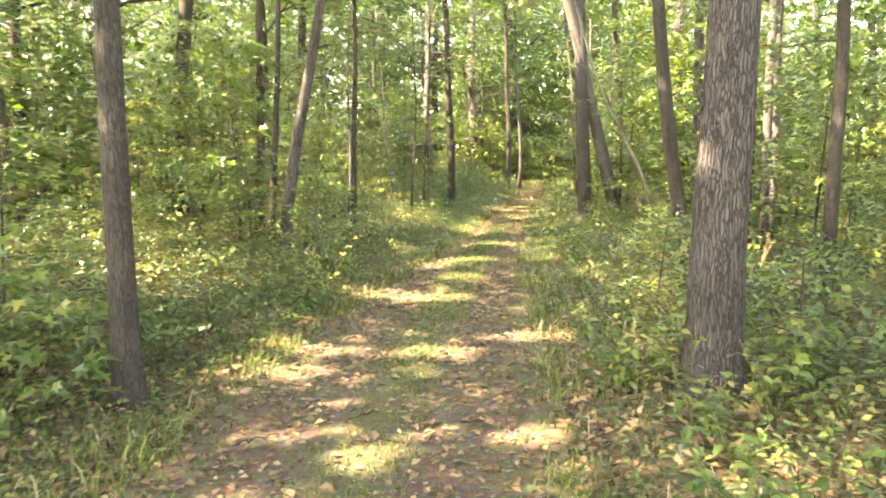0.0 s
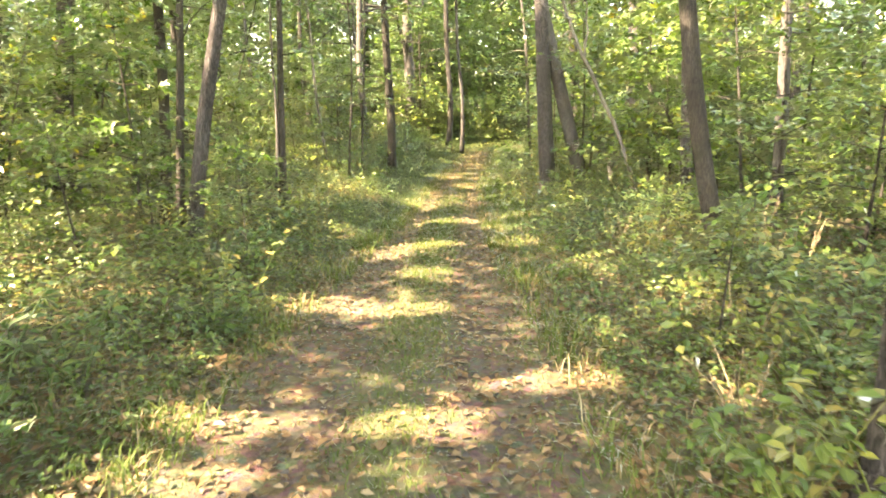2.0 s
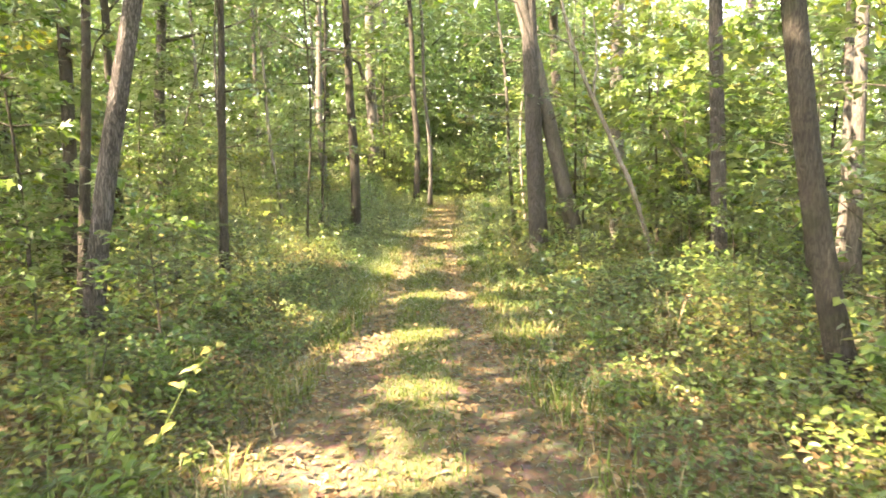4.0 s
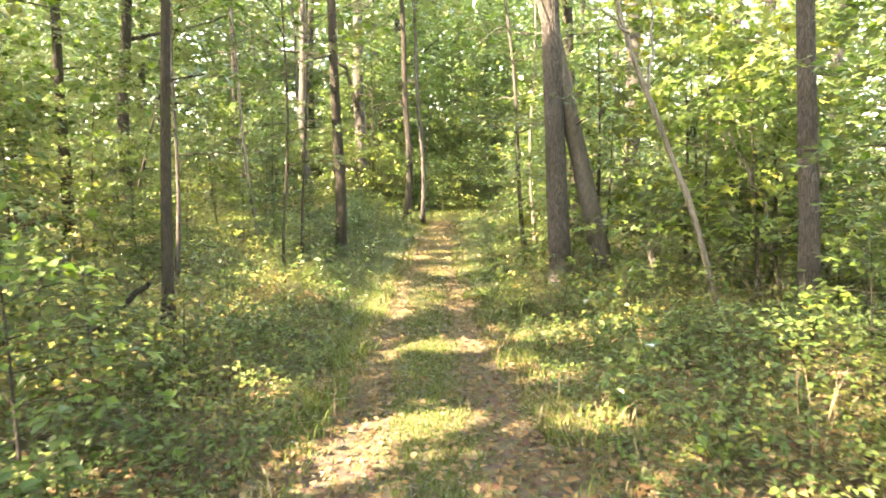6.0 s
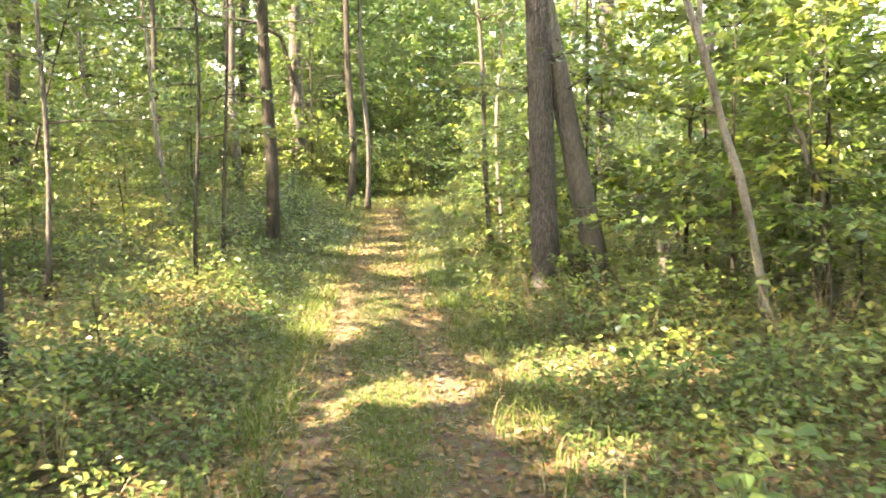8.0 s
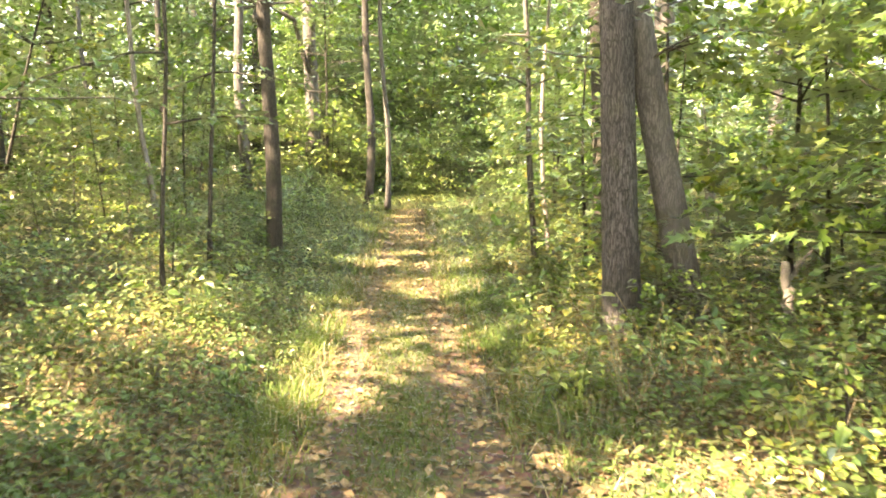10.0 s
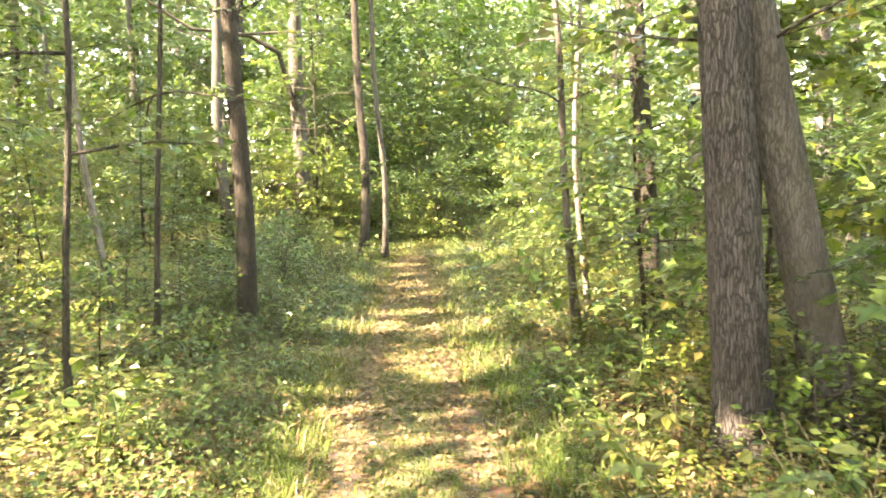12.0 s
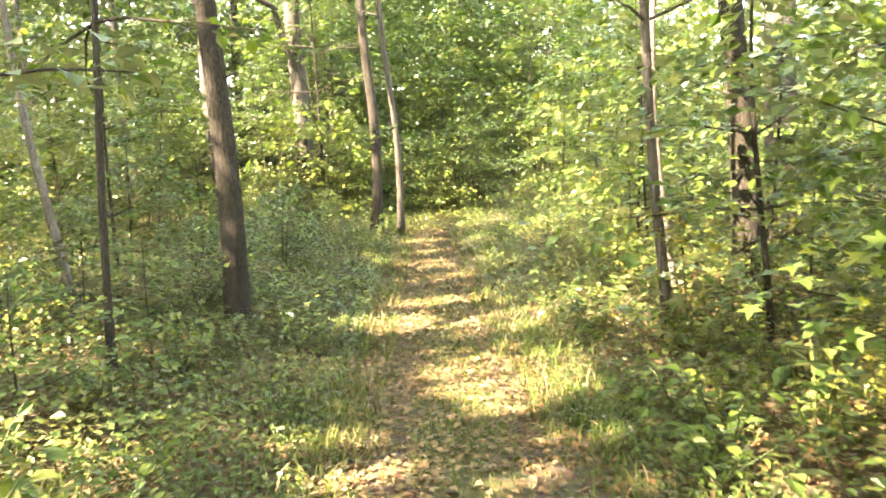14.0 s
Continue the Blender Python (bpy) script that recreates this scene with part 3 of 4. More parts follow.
KINDS = [
    sapling("young maple with flat sprays of green leaves", 5.2, 1.9, 20, 85, 0.15, 1, LEAF),
    sapling("young maple with yellow-green sunlit leaves", 4.2, 1.7, 18, 85, 0.145, 2, LEAF_YOUNG),
    sapling("bushy green sapling in the shade", 3.2, 1.3, 16, 75, 0.125, 3, LEAF),
    sapling("tall thin sapling with sparse green leaves", 6.5, 1.8, 19, 80, 0.145, 4, LEAF, 0.3),
    sapling("leafy sapling turning yellow", 3.8, 1.5, 16, 75, 0.13, 5, LEAF_YOUNG, 0.15),
]
SHRUBS = [
    sapling("low green shrub at the trail's margin", 1.0, 0.75, 12, 46, 0.07, 11, LEAF_HERB, 0.1, "shrub"),
    sapling("low bushy shrub with broad leaves", 1.3, 0.9, 14, 46, 0.08, 12, LEAF, 0.1, "shrub"),
    sapling("low shrub with yellowing leaves", 0.8, 0.6, 10, 40, 0.065, 13, LEAF_YOUNG, 0.1, "shrub"),
]
rng = np.random.default_rng(9)


# Spots where no sapling stands: middle x, y, radius.
OPEN = [(5.1, 15.0, 1.2), (4.2, 12.0, 1.2), (0.6, 20.3, 1.2), (-0.5, 13.0, 1.0), (2.2, 26.5, 1.5), (0.2, 17.0, 0.9), (3.3, 24.5, 1.1), (3.8, 27.5, 1.2), (4.2, 30.5, 1.2)]


def shades(x, y, h, r):
    """Whether a sapling at x, y would stand in a beam that reaches the trail."""
    for z in np.arange(0.25 * h, h, 0.4):
        gx, gy = x - SUN_TO.x / SUN_TO.z * z, y - SUN_TO.y / SUN_TO.z * z
        for a, b, p, q in GAPS[:TRAIL_GAPS]:
            if ((gx - a) / (p + r)) ** 2 + ((gy - b) / (q + r)) ** 2 < 1:
                return True
    return False


def scatter(kinds, count, lo, hi, y0, y1, gap, scale, near_bias=1.0):
    """Copies of kinds at lo to hi metres from the trail's middle."""
    first, done, tries = {}, [], 0
    while len(done) < count and tries < 6000:
        tries += 1
        y = rng.uniform(y0, y1)
        d = lo + (hi - lo) * rng.random() ** near_bias
        x = float(path_x(y)) + d * rng.choice([-1, 1])
        i = int(rng.integers(len(kinds)))
        s = float(rng.uniform(*scale))
        if d < float(path_half(y)) + 0.15 + 0.8 * s * REACH[kinds[i].name] or min(math.hypot(x - a, y - b) for a, b in placed[:26]) < 0.35:
            continue
        if any(math.hypot(x - a, y - b) < gap for a, b in done):
            continue
        if lo > 2 and shades(x, y, s * kinds[i].children[0].dimensions.z, 0.75 * s * REACH[kinds[i].name]):
            continue
        if lo > 2 and (y < 12.5 and d < (4.2 if x < path_x(y) else 3.4) or any(math.hypot(x - a, y - b) < q for a, b, q in OPEN)):
            continue
        m = pose(x, y, float(rise(x, y)) - 0.02, float(rng.normal(0, 4)), float(rng.normal(0, 4)), float(rng.uniform(0, 360))) @ Matrix.Scale(s, 4)
        done.append((x, y))
        if i not in first:
            first[i] = kinds[i]
            kinds[i].matrix_basis = m
        else:
            t = copy_thing(kinds[i], m)
            t.matrix_basis = m
    return done


scatter(KINDS, 270, 2.2, 17, -7.0, 48, 0.75, (0.6, 1.15), 1.35)
scatter(SHRUBS, 175, 2.0, 8, 2.0, 36, 0.5, (0.6, 1.2), 1.4)


def plant(kind, x, y, s, turn, label=""):
    """One more copy of a kind, at a known place."""
    m = pose(x, y, float(rise(x, y)) - 0.02, 0, 0, turn) @ Matrix.Scale(s, 4)
    t = copy_thing(kind, m)
    t.matrix_basis = m
    if label:
        tagged(t, label)


# The thicket that closes the far end, where the trail is lost to view.
for k in range(26):
    x, y = float(rng.uniform(0, 15)), float(rng.uniform(32.5, 41))
    plant(KINDS[k % 5], x, y, float(rng.uniform(0.8, 1.3)), float(rng.uniform(0, 360)))
for k in range(16):
    plant(SHRUBS[k % 3], 4.6 + 0.32 * k + float(rng.uniform(-0.2, 0.2)), float(rng.uniform(31.6, 33.5)), float(rng.uniform(1.1, 2.0)), float(rng.uniform(0, 360)))
NEAR_KINDS = [
    sapling("young maple with broad yellow-green leaves by the trail", 4.0, 1.5, 18, 60, 0.13, 6, LEAF_YOUNG, 0.2, "sapling", True),
    sapling("young maple with broad green leaves by the trail", 3.6, 1.4, 18, 60, 0.12, 7, LEAF, 0.12, "sapling", True),
]
NEAR_KINDS[0].matrix_basis = pose(6.3, 14.9, float(rise(6.3, 14.9)) - 0.02, 0, 0, 20)
NEAR_KINDS[1].matrix_basis = pose(6.3, 17.8, float(rise(6.3, 17.8)) - 0.02, 0, 0, 200)
plant(NEAR_KINDS[0], 6.7, 14.1, 1.05, 120)
plant(NEAR_KINDS[1], 6.6, 19.3, 0.5, 250)
plant(NEAR_KINDS[1], 5.7, 19.6, 0.36, 10)
plant(NEAR_KINDS[0], 7.2, 16.4, 1.1, 80)
plant(NEAR_KINDS[0], -2.3, 12.9, 1.0, 140)


for k, (x, y, s) in enumerate(((-1.5, 20.5, 0.7), (-0.2, 24.2, 0.7), (-2.6, 22.6, 0.9), (0.9, 27.2, 0.8), (-1.1, 26.6, 0.9), (-3.2, 19.4, 0.9), (1.2, 29.4, 0.8), (-0.9, 18.8, 0.5), (0.3, 22.0, 0.5),
                               (8.6, 27.5, 0.9), (7.8, 23.6, 0.8), (9.4, 25.2, 1.0), (2.0, 31.6, 0.9), (-4.4, 24.0, 1.0))):
    plant(KINDS[(2, 4, 0, 2)[k % 4]], x, y, s, 67.0 * k)


def far_woods():
    """Foliage of the wood beyond, clump by clump."""
    rng = np.random.default_rng(31)
    cs = []
    for _ in range(900):
        y = rng.uniform(38, 80)
        x = rng.uniform(-28, 46) * (y / 60) + 6
        z = 0.8 + 13 * rng.random() ** 1.2
        if z > 6 and x > 15 and rng.random() < 0.6:
            continue
        n = 105
        d = rng.normal(0, 1, (n, 3)) * [1.3, 1.3, 0.6]
        cs.append(d + [x, y, z])
    for _ in range(420):
        y = rng.uniform(39, 58)
        x, z = 7 + 0.28 * (y - 30) + rng.normal(0, 4.5), 0.8 + 12 * rng.random()
        cs.append(rng.normal(0, 1, (110, 3)) * [1.2, 1.2, 0.7] + [x, y, z])
    for _ in range(520):
        y = rng.uniform(10, 44)
        x, z = float(path_x(y)) + rng.uniform(8.5, 24) * rng.choice([-1, 1]), 0.4 + 2.8 * rng.random()
        cs.append(rng.normal(0, 1, (70, 3)) * [0.9, 0.9, 0.45] + [x, y, z])
    for _ in range(560):
        y = rng.uniform(14, 46)
        x, z = float(path_x(y)) - rng.uniform(10, 24), 2 + 9.5 * rng.random()
        cs.append(rng.normal(0, 1, (80, 3)) * [1.0, 1.0, 0.5] + [x, y, z])
    c = np.concatenate(cs)
    c = c[~((c[:, 0] < path_x(c[:, 1])) & (c[:, 1] < 47) & in_gap(c, 1.0, 0.15))]
    n = len(c)
    a = rng.uniform(0, 6.28, n)
    along = np.stack([np.cos(a), np.sin(a), rng.normal(-0.2, 0.3, n)], 1)
    up = np.stack([rng.normal(0, 0.5, n), rng.normal(0, 0.5, n), np.ones(n)], 1)
    v, f = leaf_mesh(c, along, up, rng.uniform(0.18, 0.35, n), 0.75, 0.2, fine=False)
    tagged(mesh_object("far_foliage", v, f, LEAF), "green foliage of the wood beyond the trail's end", "foliage", kind="stuff")


far_woods()


def wood_edge():
    """The closed wall of leaves of the wood far off, thinner where the sky shows through."""
    rng = np.random.default_rng(32)
    n = 64000
    a = rng.uniform(-62, 62, n) + 12
    r = rng.uniform(58, 84, n)
    z = 21 * rng.random(n) ** 0.85
    x, y = 2 + r * np.sin(np.radians(a)), 8 + r * np.cos(np.radians(a))
    hole = np.sin(a * 0.55 + 1.0) * np.sin(z * 0.8 + a * 0.21) + 0.5 * np.sin(a * 1.7 + z)
    keep = (z < 9) | (a < 26) & (hole < 0.95) | (hole < 0.25)
    x, y, z = x[keep], y[keep], z[keep]
    n = len(x)
    b = rng.uniform(0, 6.28, n)
    along = np.stack([np.cos(b), np.sin(b), rng.normal(-0.3, 0.4, n)], 1)
    up = np.stack([rng.normal(0, 0.7, n), rng.normal(0, 0.7, n), np.ones(n)], 1)
    v, f = leaf_mesh(np.stack([x, y, z], 1), along, up, rng.uniform(0.5, 1.0, n), 0.75, 0.2, fine=False)
    # The brighter leaf colour here paints in distant haze and sunlight.
    tagged(mesh_object("far_foliage", v, f, LEAF_YOUNG), "distant woodland leaves in a paler green that stands for haze", "foliage", kind="stuff")


wood_edge()


# ---- ground cover ----
def undergrowth():
    rng = np.random.default_rng(21)
    n = 430000
    y = np.where(rng.random(n) < 0.08, rng.uniform(-9, 0.5, n), rng.uniform(0.5, 36, n))
    side = rng.choice([-1.0, 1.0], n)
    d = path_half(y) + 0.05 + 9 * rng.random(n) ** 1.9
    end = (y > 29.6) & (rng.random(n) < 0.35)
    d = np.where(end, 1.3 * rng.random(n), d)
    x = path_x(y) + side * d
    off = np.where(end, 0.5 + 0.25 * (y - 29.6), d - path_half(y))
    patch = 0.5 + 0.5 * np.sin(1.1 * x + 0.3 * y) * np.sin(0.8 * y - 0.6 * x + 1.3)
    keep = rng.random(n) < np.clip(0.3 + off * 0.9, 0, 1) * (0.5 + 0.5 * patch) * np.interp(y, [3.5, 7], [0.5, 1])
    x, y, off, patch = x[keep], y[keep], off[keep], patch[keep]
    n = len(x)
    top = np.clip(0.05 + 0.22 * off, 0, 0.42) * (0.45 + 0.8 * patch)
    z = rise(x, y) + top * rng.uniform(0.15, 1.0, n) ** 0.7 + 0.01
    a = rng.uniform(0, 6.28, n)
    along = np.stack([np.cos(a), np.sin(a), rng.normal(-0.05, 0.35, n)], 1)
    up = np.stack([rng.normal(0, 0.4, n), rng.normal(0, 0.4, n), np.ones(n)], 1)
    size = rng.uniform(0.022, 0.08, n) * np.interp(off, [0, 0.8, 2.5, 9], [0.7, 0.8, 1.0, 1.35])
    c = np.stack([x, y, z], 1)
    close = (off < 0.9) & (y < 21)
    a1 = leaf_mesh(c[close], along[close], up[close], size[close], 0.6, 0.2)
    a2 = leaf_mesh(c[~close], along[~close], up[~close], size[~close] * 1.15, 0.7, 0.2, fine=False)
    for v, f in (a1, a2):
        ob = mesh_object("undergrowth", v, f, LEAF_HERB)
        tagged(ob, "dense green and yellowing herbs covering the woodland floor", "undergrowth", kind="stuff")


def grass():
    rng = np.random.default_rng(22)
    n = 165000
    y = rng.uniform(0.8, 32, n)
    k = rng.random(n)
    off = np.where(k < 0.25, rng.normal(0, 0.2, n), (path_half(y) + rng.normal(-0.1, 0.3, n)) * rng.choice([-1, 1], n))
    off = np.where(k > 0.66, rng.uniform(-1, 1, n) * path_half(y), off)
    x = path_x(y) + off
    tuft = 0.5 + 0.5 * np.sin(2.1 * x + 1.3 * y) * np.sin(1.7 * y - 1.1 * x)
    keep = rng.random(n) < (0.15 + 0.85 * tuft) * np.interp(y, [3, 8, 13, 19, 24], [0.35, 0.5, 1, 1, 0.3]) * np.where(np.abs(np.abs(off) - 0.5) < 0.2, 0.35, 1)
    x, y, off, tuft = x[keep], y[keep], off[keep], tuft[keep]
    n = len(x)
    h = rng.uniform(0.025, 0.06, n) + np.where(np.abs(off) > path_half(y) - 0.35, rng.uniform(0.01, 0.13, n) * tuft, 0)
    a = rng.uniform(0, 6.28, n)
    tilt = rng.uniform(0.2, 1.1, n)
    c = np.stack([x, y, rise(x, y) - 0.004], 1)
    d = np.stack([np.cos(a) * tilt, np.sin(a) * tilt, np.ones(n)], 1)
    w = np.stack([-np.sin(a), np.cos(a), np.zeros(n)], 1) * 0.0035
    mid = c + d * (h * 0.6)[:, None]
    tip = c + (d * [1.5, 1.5, 0.85]) * h[:, None]
    v = np.stack([c - w, c + w, mid + w * 0.8, tip, mid - w * 0.8], 1).reshape(-1, 3)
    q = np.arange(n)[:, None] * 5
    ob = mesh_object("grass", v, np.concatenate([q + [0, 1, 2, 4]], 0).tolist() + (q + [4, 2, 3]).tolist(), GRASS)
    tagged(ob, "short thin grass along and between the trail's ruts", "grass", kind="stuff")


def litter():
    rng = np.random.default_rng(23)
    n = 52000
    y = rng.uniform(-5, 34, n)
    off = rng.normal(0, 1, n) * (path_half(y) + 0.4)
    wide = rng.random(n) < 0.25
    off = np.where(wide, rng.uniform(-5, 5, n), off)
    keep = rng.random(n) < np.where(np.abs(off) < 0.24, 0.55, 1)
    y, off = y[keep], off[keep]
    y = np.concatenate([y, rng.uniform(18, 32, 9000)])
    off = np.concatenate([off, rng.uniform(-0.75, 0.75, 9000)])
    n = len(y)
    x = path_x(y) + off
    a = rng.uniform(0, 6.28, n)
    c = np.stack([x, y, rise(x, y) + rng.uniform(0.002, 0.018, n)], 1)
    along = np.stack([np.cos(a), np.sin(a), rng.normal(0.05, 0.22, n)], 1)
    up = np.stack([rng.normal(0, 0.3, n), rng.normal(0, 0.3, n), np.ones(n)], 1)
    v, f = leaf_mesh(c, along, up, rng.uniform(0.025, 0.072, n), 0.66, 0.3, fine=False)
    tagged(mesh_object("leaf_litter", v, f, LITTER), "dry tan and brown fallen leaves scattered over the trail", "fallen leaves", kind="stuff")


def verge_grass():
    """Longer blades among the herbs on both verges, a fifth of them dry."""
    rng = np.random.default_rng(24)
    n = 62000
    y = rng.uniform(1.5, 30, n)
    off = path_half(y) - 0.3 + 2.8 * rng.random(n) ** 1.1
    x = path_x(y) + off * rng.choice([-1, 1], n)
    tuft = 0.5 + 0.5 * np.sin(2.7 * x + 0.9 * y + 1) * np.sin(1.9 * y - 1.3 * x)
    keep = rng.random(n) < 0.12 + 0.88 * tuft ** 1.5
    x, y, tuft = x[keep], y[keep], tuft[keep]
    n = len(x)
    h = rng.uniform(0.05, 0.13, n) + 0.16 * tuft * rng.random(n)
    a = rng.uniform(0, 6.28, n)
    tilt = rng.uniform(0.15, 0.9, n)
    c = np.stack([x, y, rise(x, y) - 0.004], 1)
    d = np.stack([np.cos(a) * tilt, np.sin(a) * tilt, np.ones(n)], 1)
    w = np.stack([-np.sin(a), np.cos(a), np.zeros(n)], 1) * 0.0042
    mid = c + d * (h * 0.6)[:, None]
    tip = c + (d * [1.7, 1.7, 0.8]) * h[:, None]
    v = np.stack([c - w, c + w, mid + w * 0.8, tip, mid - w * 0.8], 1)
    dry = rng.random(n) < 0.2
    for which, mat, label in ((~dry, GRASS, "loose tufts of green grass on the trail's verges"), (dry, STRAW, "dry straw-coloured grass blades on the trail's verges")):
        p = v[which].reshape(-1, 3)
        q = np.arange(int(which.sum()))[:, None] * 5
        tagged(mesh_object("grass", p, (q + [0, 1, 2, 4]).tolist() + (q + [4, 2, 3]).tolist(), mat), label, "grass", kind="stuff")


def verge_litter():
    """Tan leaves caught among the herbs of the verges."""
    rng = np.random.default_rng(25)
    n = 42000
    y = rng.uniform(0.5, 26, n)
    off = path_half(y) - 0.2 + 4.0 * rng.random(n) ** 1.4
    x = path_x(y) + off * rng.choice([-1, 1], n)
    a = rng.uniform(0, 6.28, n)
    c = np.stack([x, y, rise(x, y) + 0.005 + 0.12 * np.clip(off - 0.9, 0, 1) * rng.random(n) ** 2], 1)
    along = np.stack([np.cos(a), np.sin(a), rng.normal(0.05, 0.3, n)], 1)
    up = np.stack([rng.normal(0, 0.35, n), rng.normal(0, 0.35, n), np.ones(n)], 1)
    v, f = leaf_mesh(c, along, up, rng.uniform(0.03, 0.085, n), 0.62, 0.32, fine=False)
    tagged(mesh_object("leaf_litter", v, f, LITTER), "dry tan leaves caught among the herbs of the verges", "fallen leaves", kind="stuff")


undergrowth()
grass()
litter()
verge_grass()
verge_litter()


# ---- plants and dead wood at the trail's edges ----
def herb(label, h, stems, per, size, seed, mat):
    """A leafy plant: a few arching stems, each with broad leaves."""
    rng = np.random.default_rng(5000 + seed)
    root = new("woodland_herb")
    leaves = []
    for k in range(stems):
        a = k * 6.28 / stems + rng.uniform(-0.4, 0.4)
        pts = curve_points((0, 0, 0), (0.5 * math.cos(a), 0.5 * math.sin(a), 1), h * rng.uniform(0.7, 1.1), 6, rng, 0.5, 0.5)
        mesh_object("stem", *tube(pts, np.linspace(0.005, 0.0015, len(pts)), 4, cap=False), LEAF_HERB, root, smooth=True)
        i = np.clip(rng.integers(2, len(pts), per), 0, len(pts) - 1)
        b = rng.uniform(0, 6.28, per)
        along = np.stack([np.cos(b), np.sin(b), rng.normal(-0.1, 0.3, per)], 1)
        leaves.append((pts[i] + along * 0.015, along, np.array([0, 0, 1.0]) + rng.normal(0, 0.3, (per, 3)), size * rng.uniform(0.7, 1.2, per)))
    c, al, up, sz = (np.concatenate([q[j] for q in leaves]) for j in range(4))
    v, f = leaf_mesh(c, al, up, sz, 0.62, 0.2)
    mesh_object("leaves", v, f, mat, root)
    return tagged(root, label, "herb", "herbs along the trail")


HERBS = [
    herb("broad-leaved green herb at the trail's edge", 0.5, 6, 10, 0.078, 1, LEAF_HERB),
    herb("low herb with yellowing broad leaves", 0.4, 6, 9, 0.07, 2, LEAF_YOUNG),
    herb("tall leafy herb with soft green leaves", 0.7, 5, 13, 0.075, 3, LEAF_HERB),
    herb("small seedling with pale green leaves", 0.28, 4, 7, 0.065, 4, LEAF_YOUNG),
]
rng = np.random.default_rng(77)
for k in range(210):
    y = float(rng.uniform(2.2, 30))
    side = float(rng.choice([-1, 1]))
    x = float(path_x(y)) + side * (float(path_half(y)) + 0.25 + 2.2 * float(rng.random()) ** 1.5)
    s = float(rng.uniform(0.7, 1.3))
    m = pose(x, y, float(rise(x, y)) - 0.01, float(rng.normal(0, 6)), float(rng.normal(0, 6)), float(rng.uniform(0, 360))) @ Matrix.Scale(s, 4)
    t = HERBS[k] if k < 4 else copy_thing(HERBS[k % 4], m)
    t.matrix_basis = m
for x, y, k, s in ((-1.95, 4.85, 2, 1.3), (-2.2, 5.3, 0, 1.5), (-2.5, 5.0, 2, 1.4), (1.75, 3.75, 3, 1.5), (2.25, 3.8, 1, 1.2), (2.45, 4.0, 0, 1.2), (1.65, 4.3, 0, 1.1), (1.7, 3.2, 3, 1.3),
                   (4.5, 17.7, 1, 1.3), (4.75, 18.1, 1, 1.2), (4.9, 17.5, 0, 1.3), (1.6, 17.6, 1, 1.2), (1.2, 17.4, 0, 1.4), (3.6, 7.6, 0, 1.2), (4.1, 8.0, 1, 1.2), (2.5, 5.6, 1, 1.2)):
    m = pose(x, y, float(rise(x, y)) - 0.01, 0, 0, 70 * x) @ Matrix.Scale(s, 4)
    copy_thing(HERBS[k], m).matrix_basis = m


def dry_stalks(label, x, y, h, count, seed, bend=0.5):
    rng = np.random.default_rng(6000 + seed)
    root = new("dry_plant")
    root.location = (x, y, float(rise(x, y)) - 0.01)
    for k in range(count):
        a = rng.uniform(0, 6.28)
        pts = curve_points((0.05 * math.cos(a), 0.05 * math.sin(a), 0), (0.25 * math.cos(a), 0.25 * math.sin(a), 1), h * rng.uniform(0.5, 1.1), 7, rng, bend, 0.15)
        mesh_object("stalk", *tube(pts, np.linspace(0.005, 0.002, len(pts)), 5), STRAW, root, smooth=True)
    tagged(root, label, "dry plant", "dry stalks in the undergrowth")


for k, (x, y, h, n) in enumerate(((3.98, 7.95, 0.75, 10), (4.3, 7.9, 0.6, 8), (3.9, 14.7, 0.75, 9), (4.3, 14.9, 0.7, 8), (4.7, 14.6, 0.6, 8), (4.1, 13.4, 0.6, 8), (4.9, 12.6, 0.8, 10), (5.3, 12.2, 0.7, 9),
                                  (2.0, 5.2, 0.5, 6), (2.6, 6.1, 0.6, 6), (-0.9, 9.0, 0.5, 6), (3.4, 9.8, 0.55, 7), (0.2, 12.6, 0.5, 6), (4.6, 16.6, 0.5, 6), (5.6, 13.0, 0.8, 10), (0.9, 16.4, 0.5, 6))):
    dry_stalks("clump of dry straw-coloured stalks among herbs", x, y, h, n, k)


def dead_wood(name, label, runs, mat, category, seed=0):
    """A dead trunk or branch: each run is a part, from its points and end radii."""
    root = new(name)
    base = runs[0][1][0]
    root.location = base
    for k, (part_name, pts, r0, r1) in enumerate(runs):
        p = np.array(pts, float) - base
        t = np.linspace(0, 1, len(p))
        s = np.linspace(0, 1, 6 * (len(p) - 1) + 1)
        q = np.stack([np.interp(s, t, p[:, j]) for j in range(3)], 1)
        q += np.sin(s[:, None] * [17, 23, 19] + seed + k) * 0.012
        mesh_object(part_name, *tube(q, np.linspace(r0, r1, len(q)) * (1 + 0.08 * np.sin(s * 31 + k)), 12, 0.05), mat, root, smooth=True)
    return tagged(root, label, category)


def on(x, y, z=0.0):
    return (x, y, float(rise(x, y)) + z)


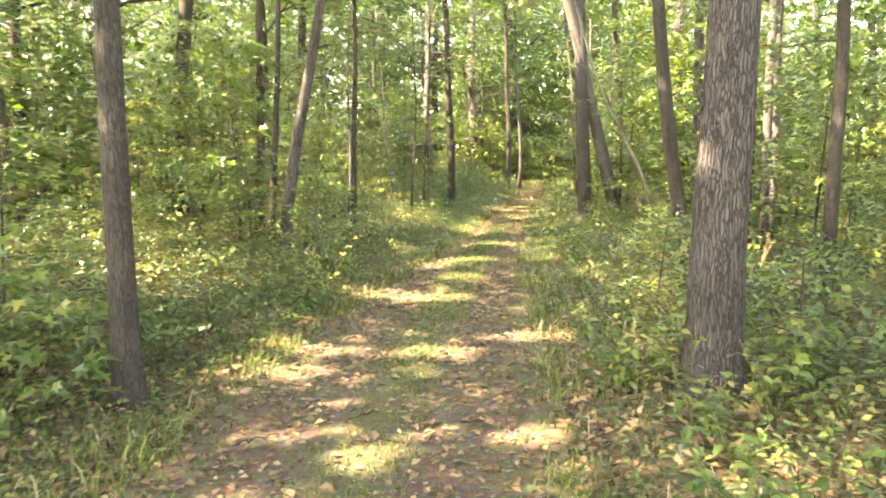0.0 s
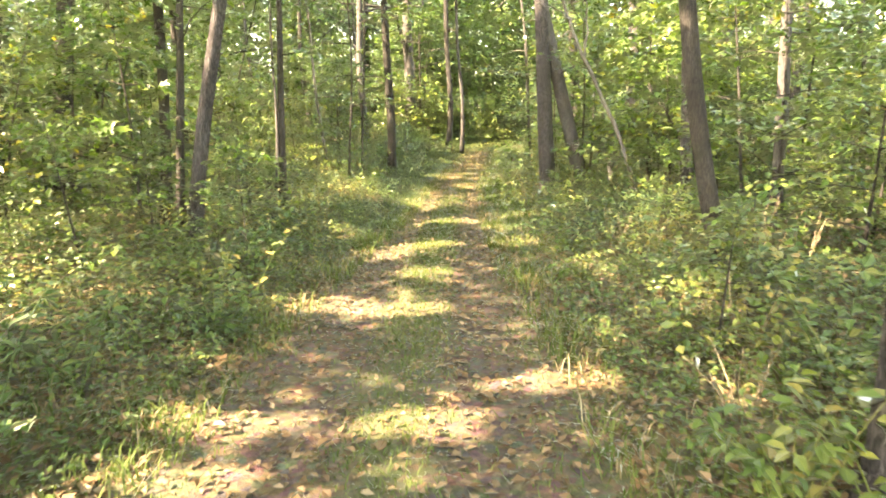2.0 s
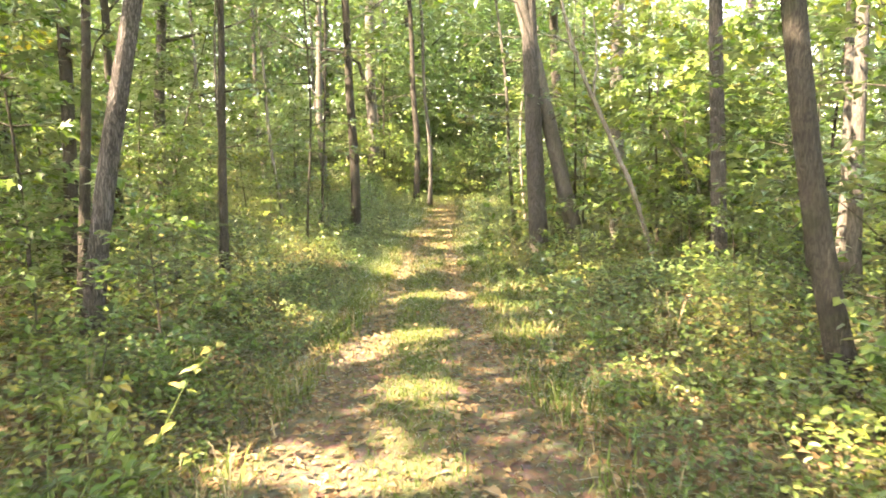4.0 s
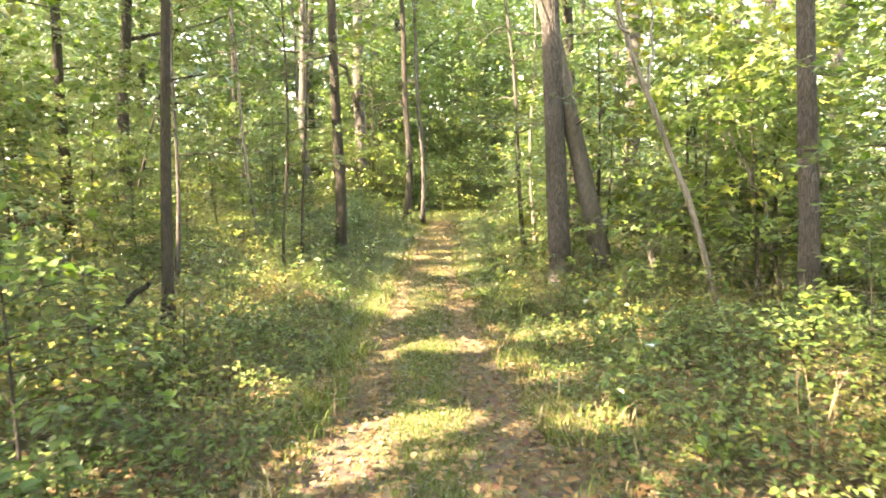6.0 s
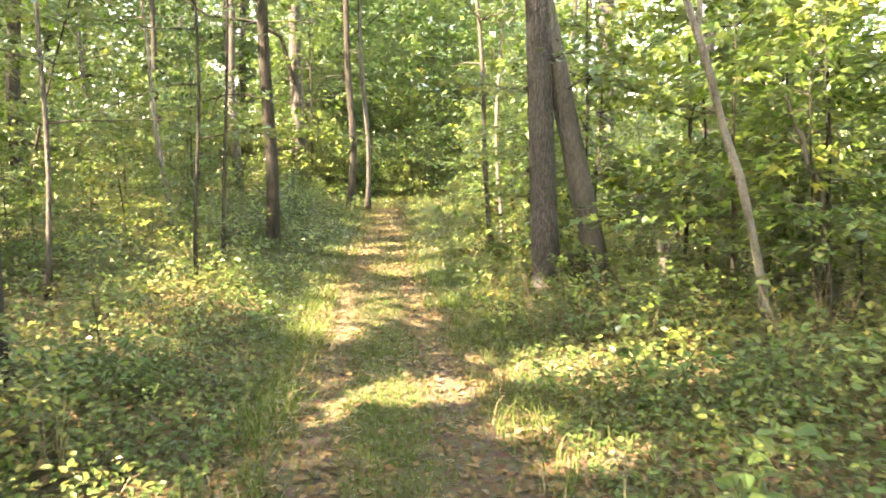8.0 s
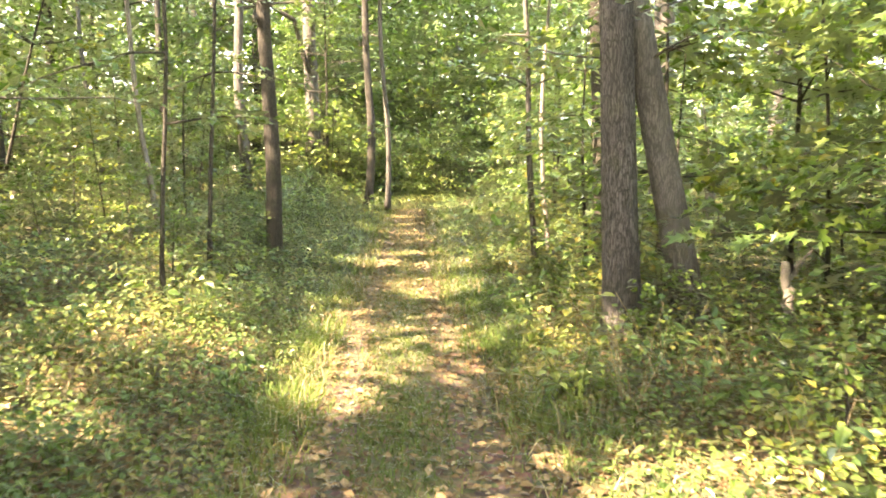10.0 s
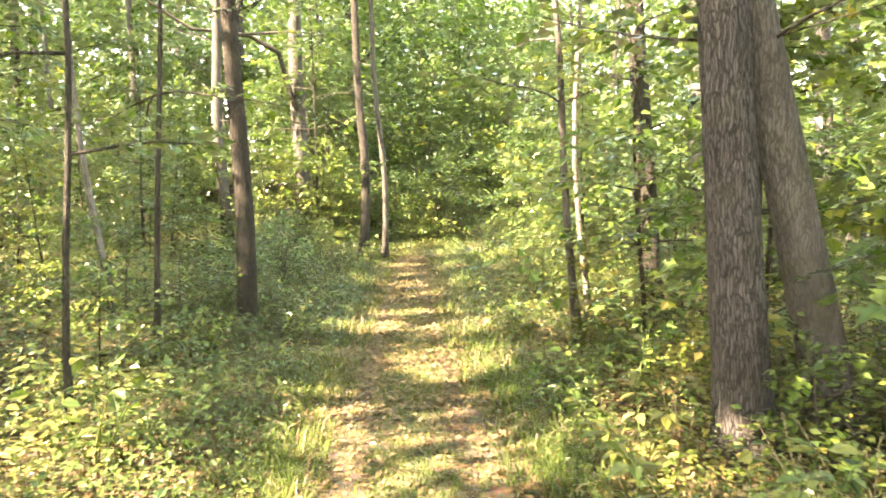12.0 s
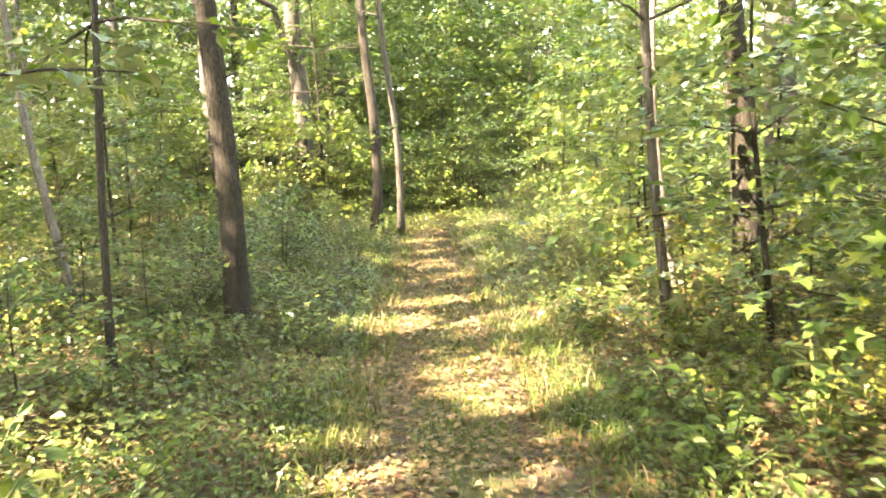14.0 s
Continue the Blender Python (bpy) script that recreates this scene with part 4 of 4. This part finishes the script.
dead_wood("dead_tree", "bare pale dead trunk leaning among green saplings", [
    ("trunk", [on(5.5, 13.5, -0.03), (4.9, 13.3, 1.45), (4.2, 13.05, 2.5), (3.75, 12.95, 3.6), (3.2, 12.9, 5.2)], 0.038, 0.016),
    ("branch", [(4.25, 13.06, 2.42), (4.28, 13.0, 2.9), (4.2, 12.95, 3.5)], 0.022, 0.008),
    ("branch", [(4.0, 13.0, 3.0), (3.75, 12.9, 3.15), (3.4, 12.8, 3.2)], 0.016, 0.006)], BARK_PALE, "dead tree")
dead_wood("dead_branch", "bleached fallen branch caught in the thicket", [
    ("branch", [on(6.7, 14.0, 0.0), (6.3, 13.85, 1.3), (5.95, 13.75, 1.75), (5.6, 13.6, 2.1)], 0.035, 0.015),
    ("twig", [(6.0, 13.77, 1.7), (5.8, 13.9, 1.9), (5.75, 14.0, 2.3)], 0.012, 0.004)], DEADWOOD, "dead branch", 2)
dead_wood("broken_stump", "pale broken stump with a splintered top", [
    ("stump", [on(5.8, 15.4, -0.03), on(5.78, 15.4, 0.35), on(5.74, 15.42, 0.68)], 0.06, 0.035),
    ("splinter", [on(5.75, 15.41, 0.5), on(5.85, 15.38, 0.68), on(5.95, 15.35, 0.8)], 0.025, 0.008)], DEADWOOD, "stump", 3)
dead_wood("broken_stump", "tall pale stub of a snapped tree", [
    ("stump", [on(9.3, 20.9, -0.03), on(9.28, 20.9, 0.8), on(9.3, 20.9, 1.65)], 0.1, 0.085)], BARK_PALE, "stump", 4)
dead_wood("fallen_log", "thin dark log lying by the foot of a tree", [
    ("log", [on(4.95, 15.9, 0.06), on(5.5, 15.75, 0.09), on(6.1, 15.7, 0.07)], 0.045, 0.03)], BARK_DARK, "log", 5)
dead_wood("fallen_log", "dark rotting branch propped in the undergrowth", [
    ("log", [on(-1.1, 14.4, 0.02), on(-0.85, 14.5, 0.3), on(-0.6, 14.6, 0.5)], 0.045, 0.03)], BARK_DARK, "log", 6)
dead_wood("bare_branch", "long curved dark limb reaching from a tall trunk", [
    ("limb", [(4.6, 33.4, 4.0), (4.3, 33.2, 4.8), (4.0, 33.1, 5.8), (3.3, 33.0, 6.2), (1.8, 33.0, 6.3), (0.4, 33.0, 7.2)], 0.09, 0.03)], BARK_DARK, "branch", 7)
for k in range(34):
    y = float(rng.uniform(2.5, 20))
    x = float(path_x(y)) + float(rng.normal(0, 1.5))
    a, ln = float(rng.uniform(0, 6.28)), float(rng.uniform(0.15, 0.55))
    dx, dy = 0.5 * ln * math.cos(a), 0.5 * ln * math.sin(a)
    dead_wood("fallen_twig", "thin grey-brown twig lying on the leaf litter", [
        ("twig", [on(x - dx, y - dy, 0.008), on(x, y, 0.012), on(x + dx, y + dy, 0.008)], 0.006, 0.003)], BARK_DARK, "twig", k)


# A bush of broad pale leaves by the slim dark tree.
bush = sapling("broad-leaved bush with pale sunlit leaves", 0.75, 0.5, 10, 16, 0.095, 21, LEAF_HERB, 0.15, "bush", True)
bush.matrix_basis = pose(-1.95, 4.4, float(rise(-1.95, 4.4)) - 0.02, 0, 0, 40)
tagged(bush, group="bushes by the trail")
m = pose(-2.35, 4.75, float(rise(-2.35, 4.75)) - 0.02, 0, 0, 160) @ Matrix.Scale(1.15, 4)
copy_thing(bush, m).matrix_basis = m

# Single fallen leaves that lie proud of the litter.
leaf_kinds = []
for k in range(6):
    r6 = np.random.default_rng(700 + k)
    v, f = leaf_mesh(np.zeros((1, 3)) - [0.03, 0, 0], np.array([[1, 0, 0.15]]), np.array([[r6.normal(0, 0.2), r6.normal(0, 0.2), 1.0]]), np.array([r6.uniform(0.06, 0.09)]), r6.uniform(0.55, 0.8), r6.uniform(0.2, 0.45))
    ob = mesh_object("fallen_leaf", v, f, LITTER)
    leaf_kinds.append(tagged(ob, "dry curled tan leaf lying on the trail", "leaf", "fallen leaves on the trail"))
for k in range(220):
    y = float(rng.uniform(2.4, 22))
    x = float(path_x(y)) + float(rng.normal(0, 0.8))
    m = pose(x, y, float(rise(x, y)) + 0.016, float(rng.normal(0, 12)), float(rng.normal(0, 12)), float(rng.uniform(0, 360)))
    (leaf_kinds[k] if k < 6 else copy_thing(leaf_kinds[k % 6], m)).matrix_basis = m
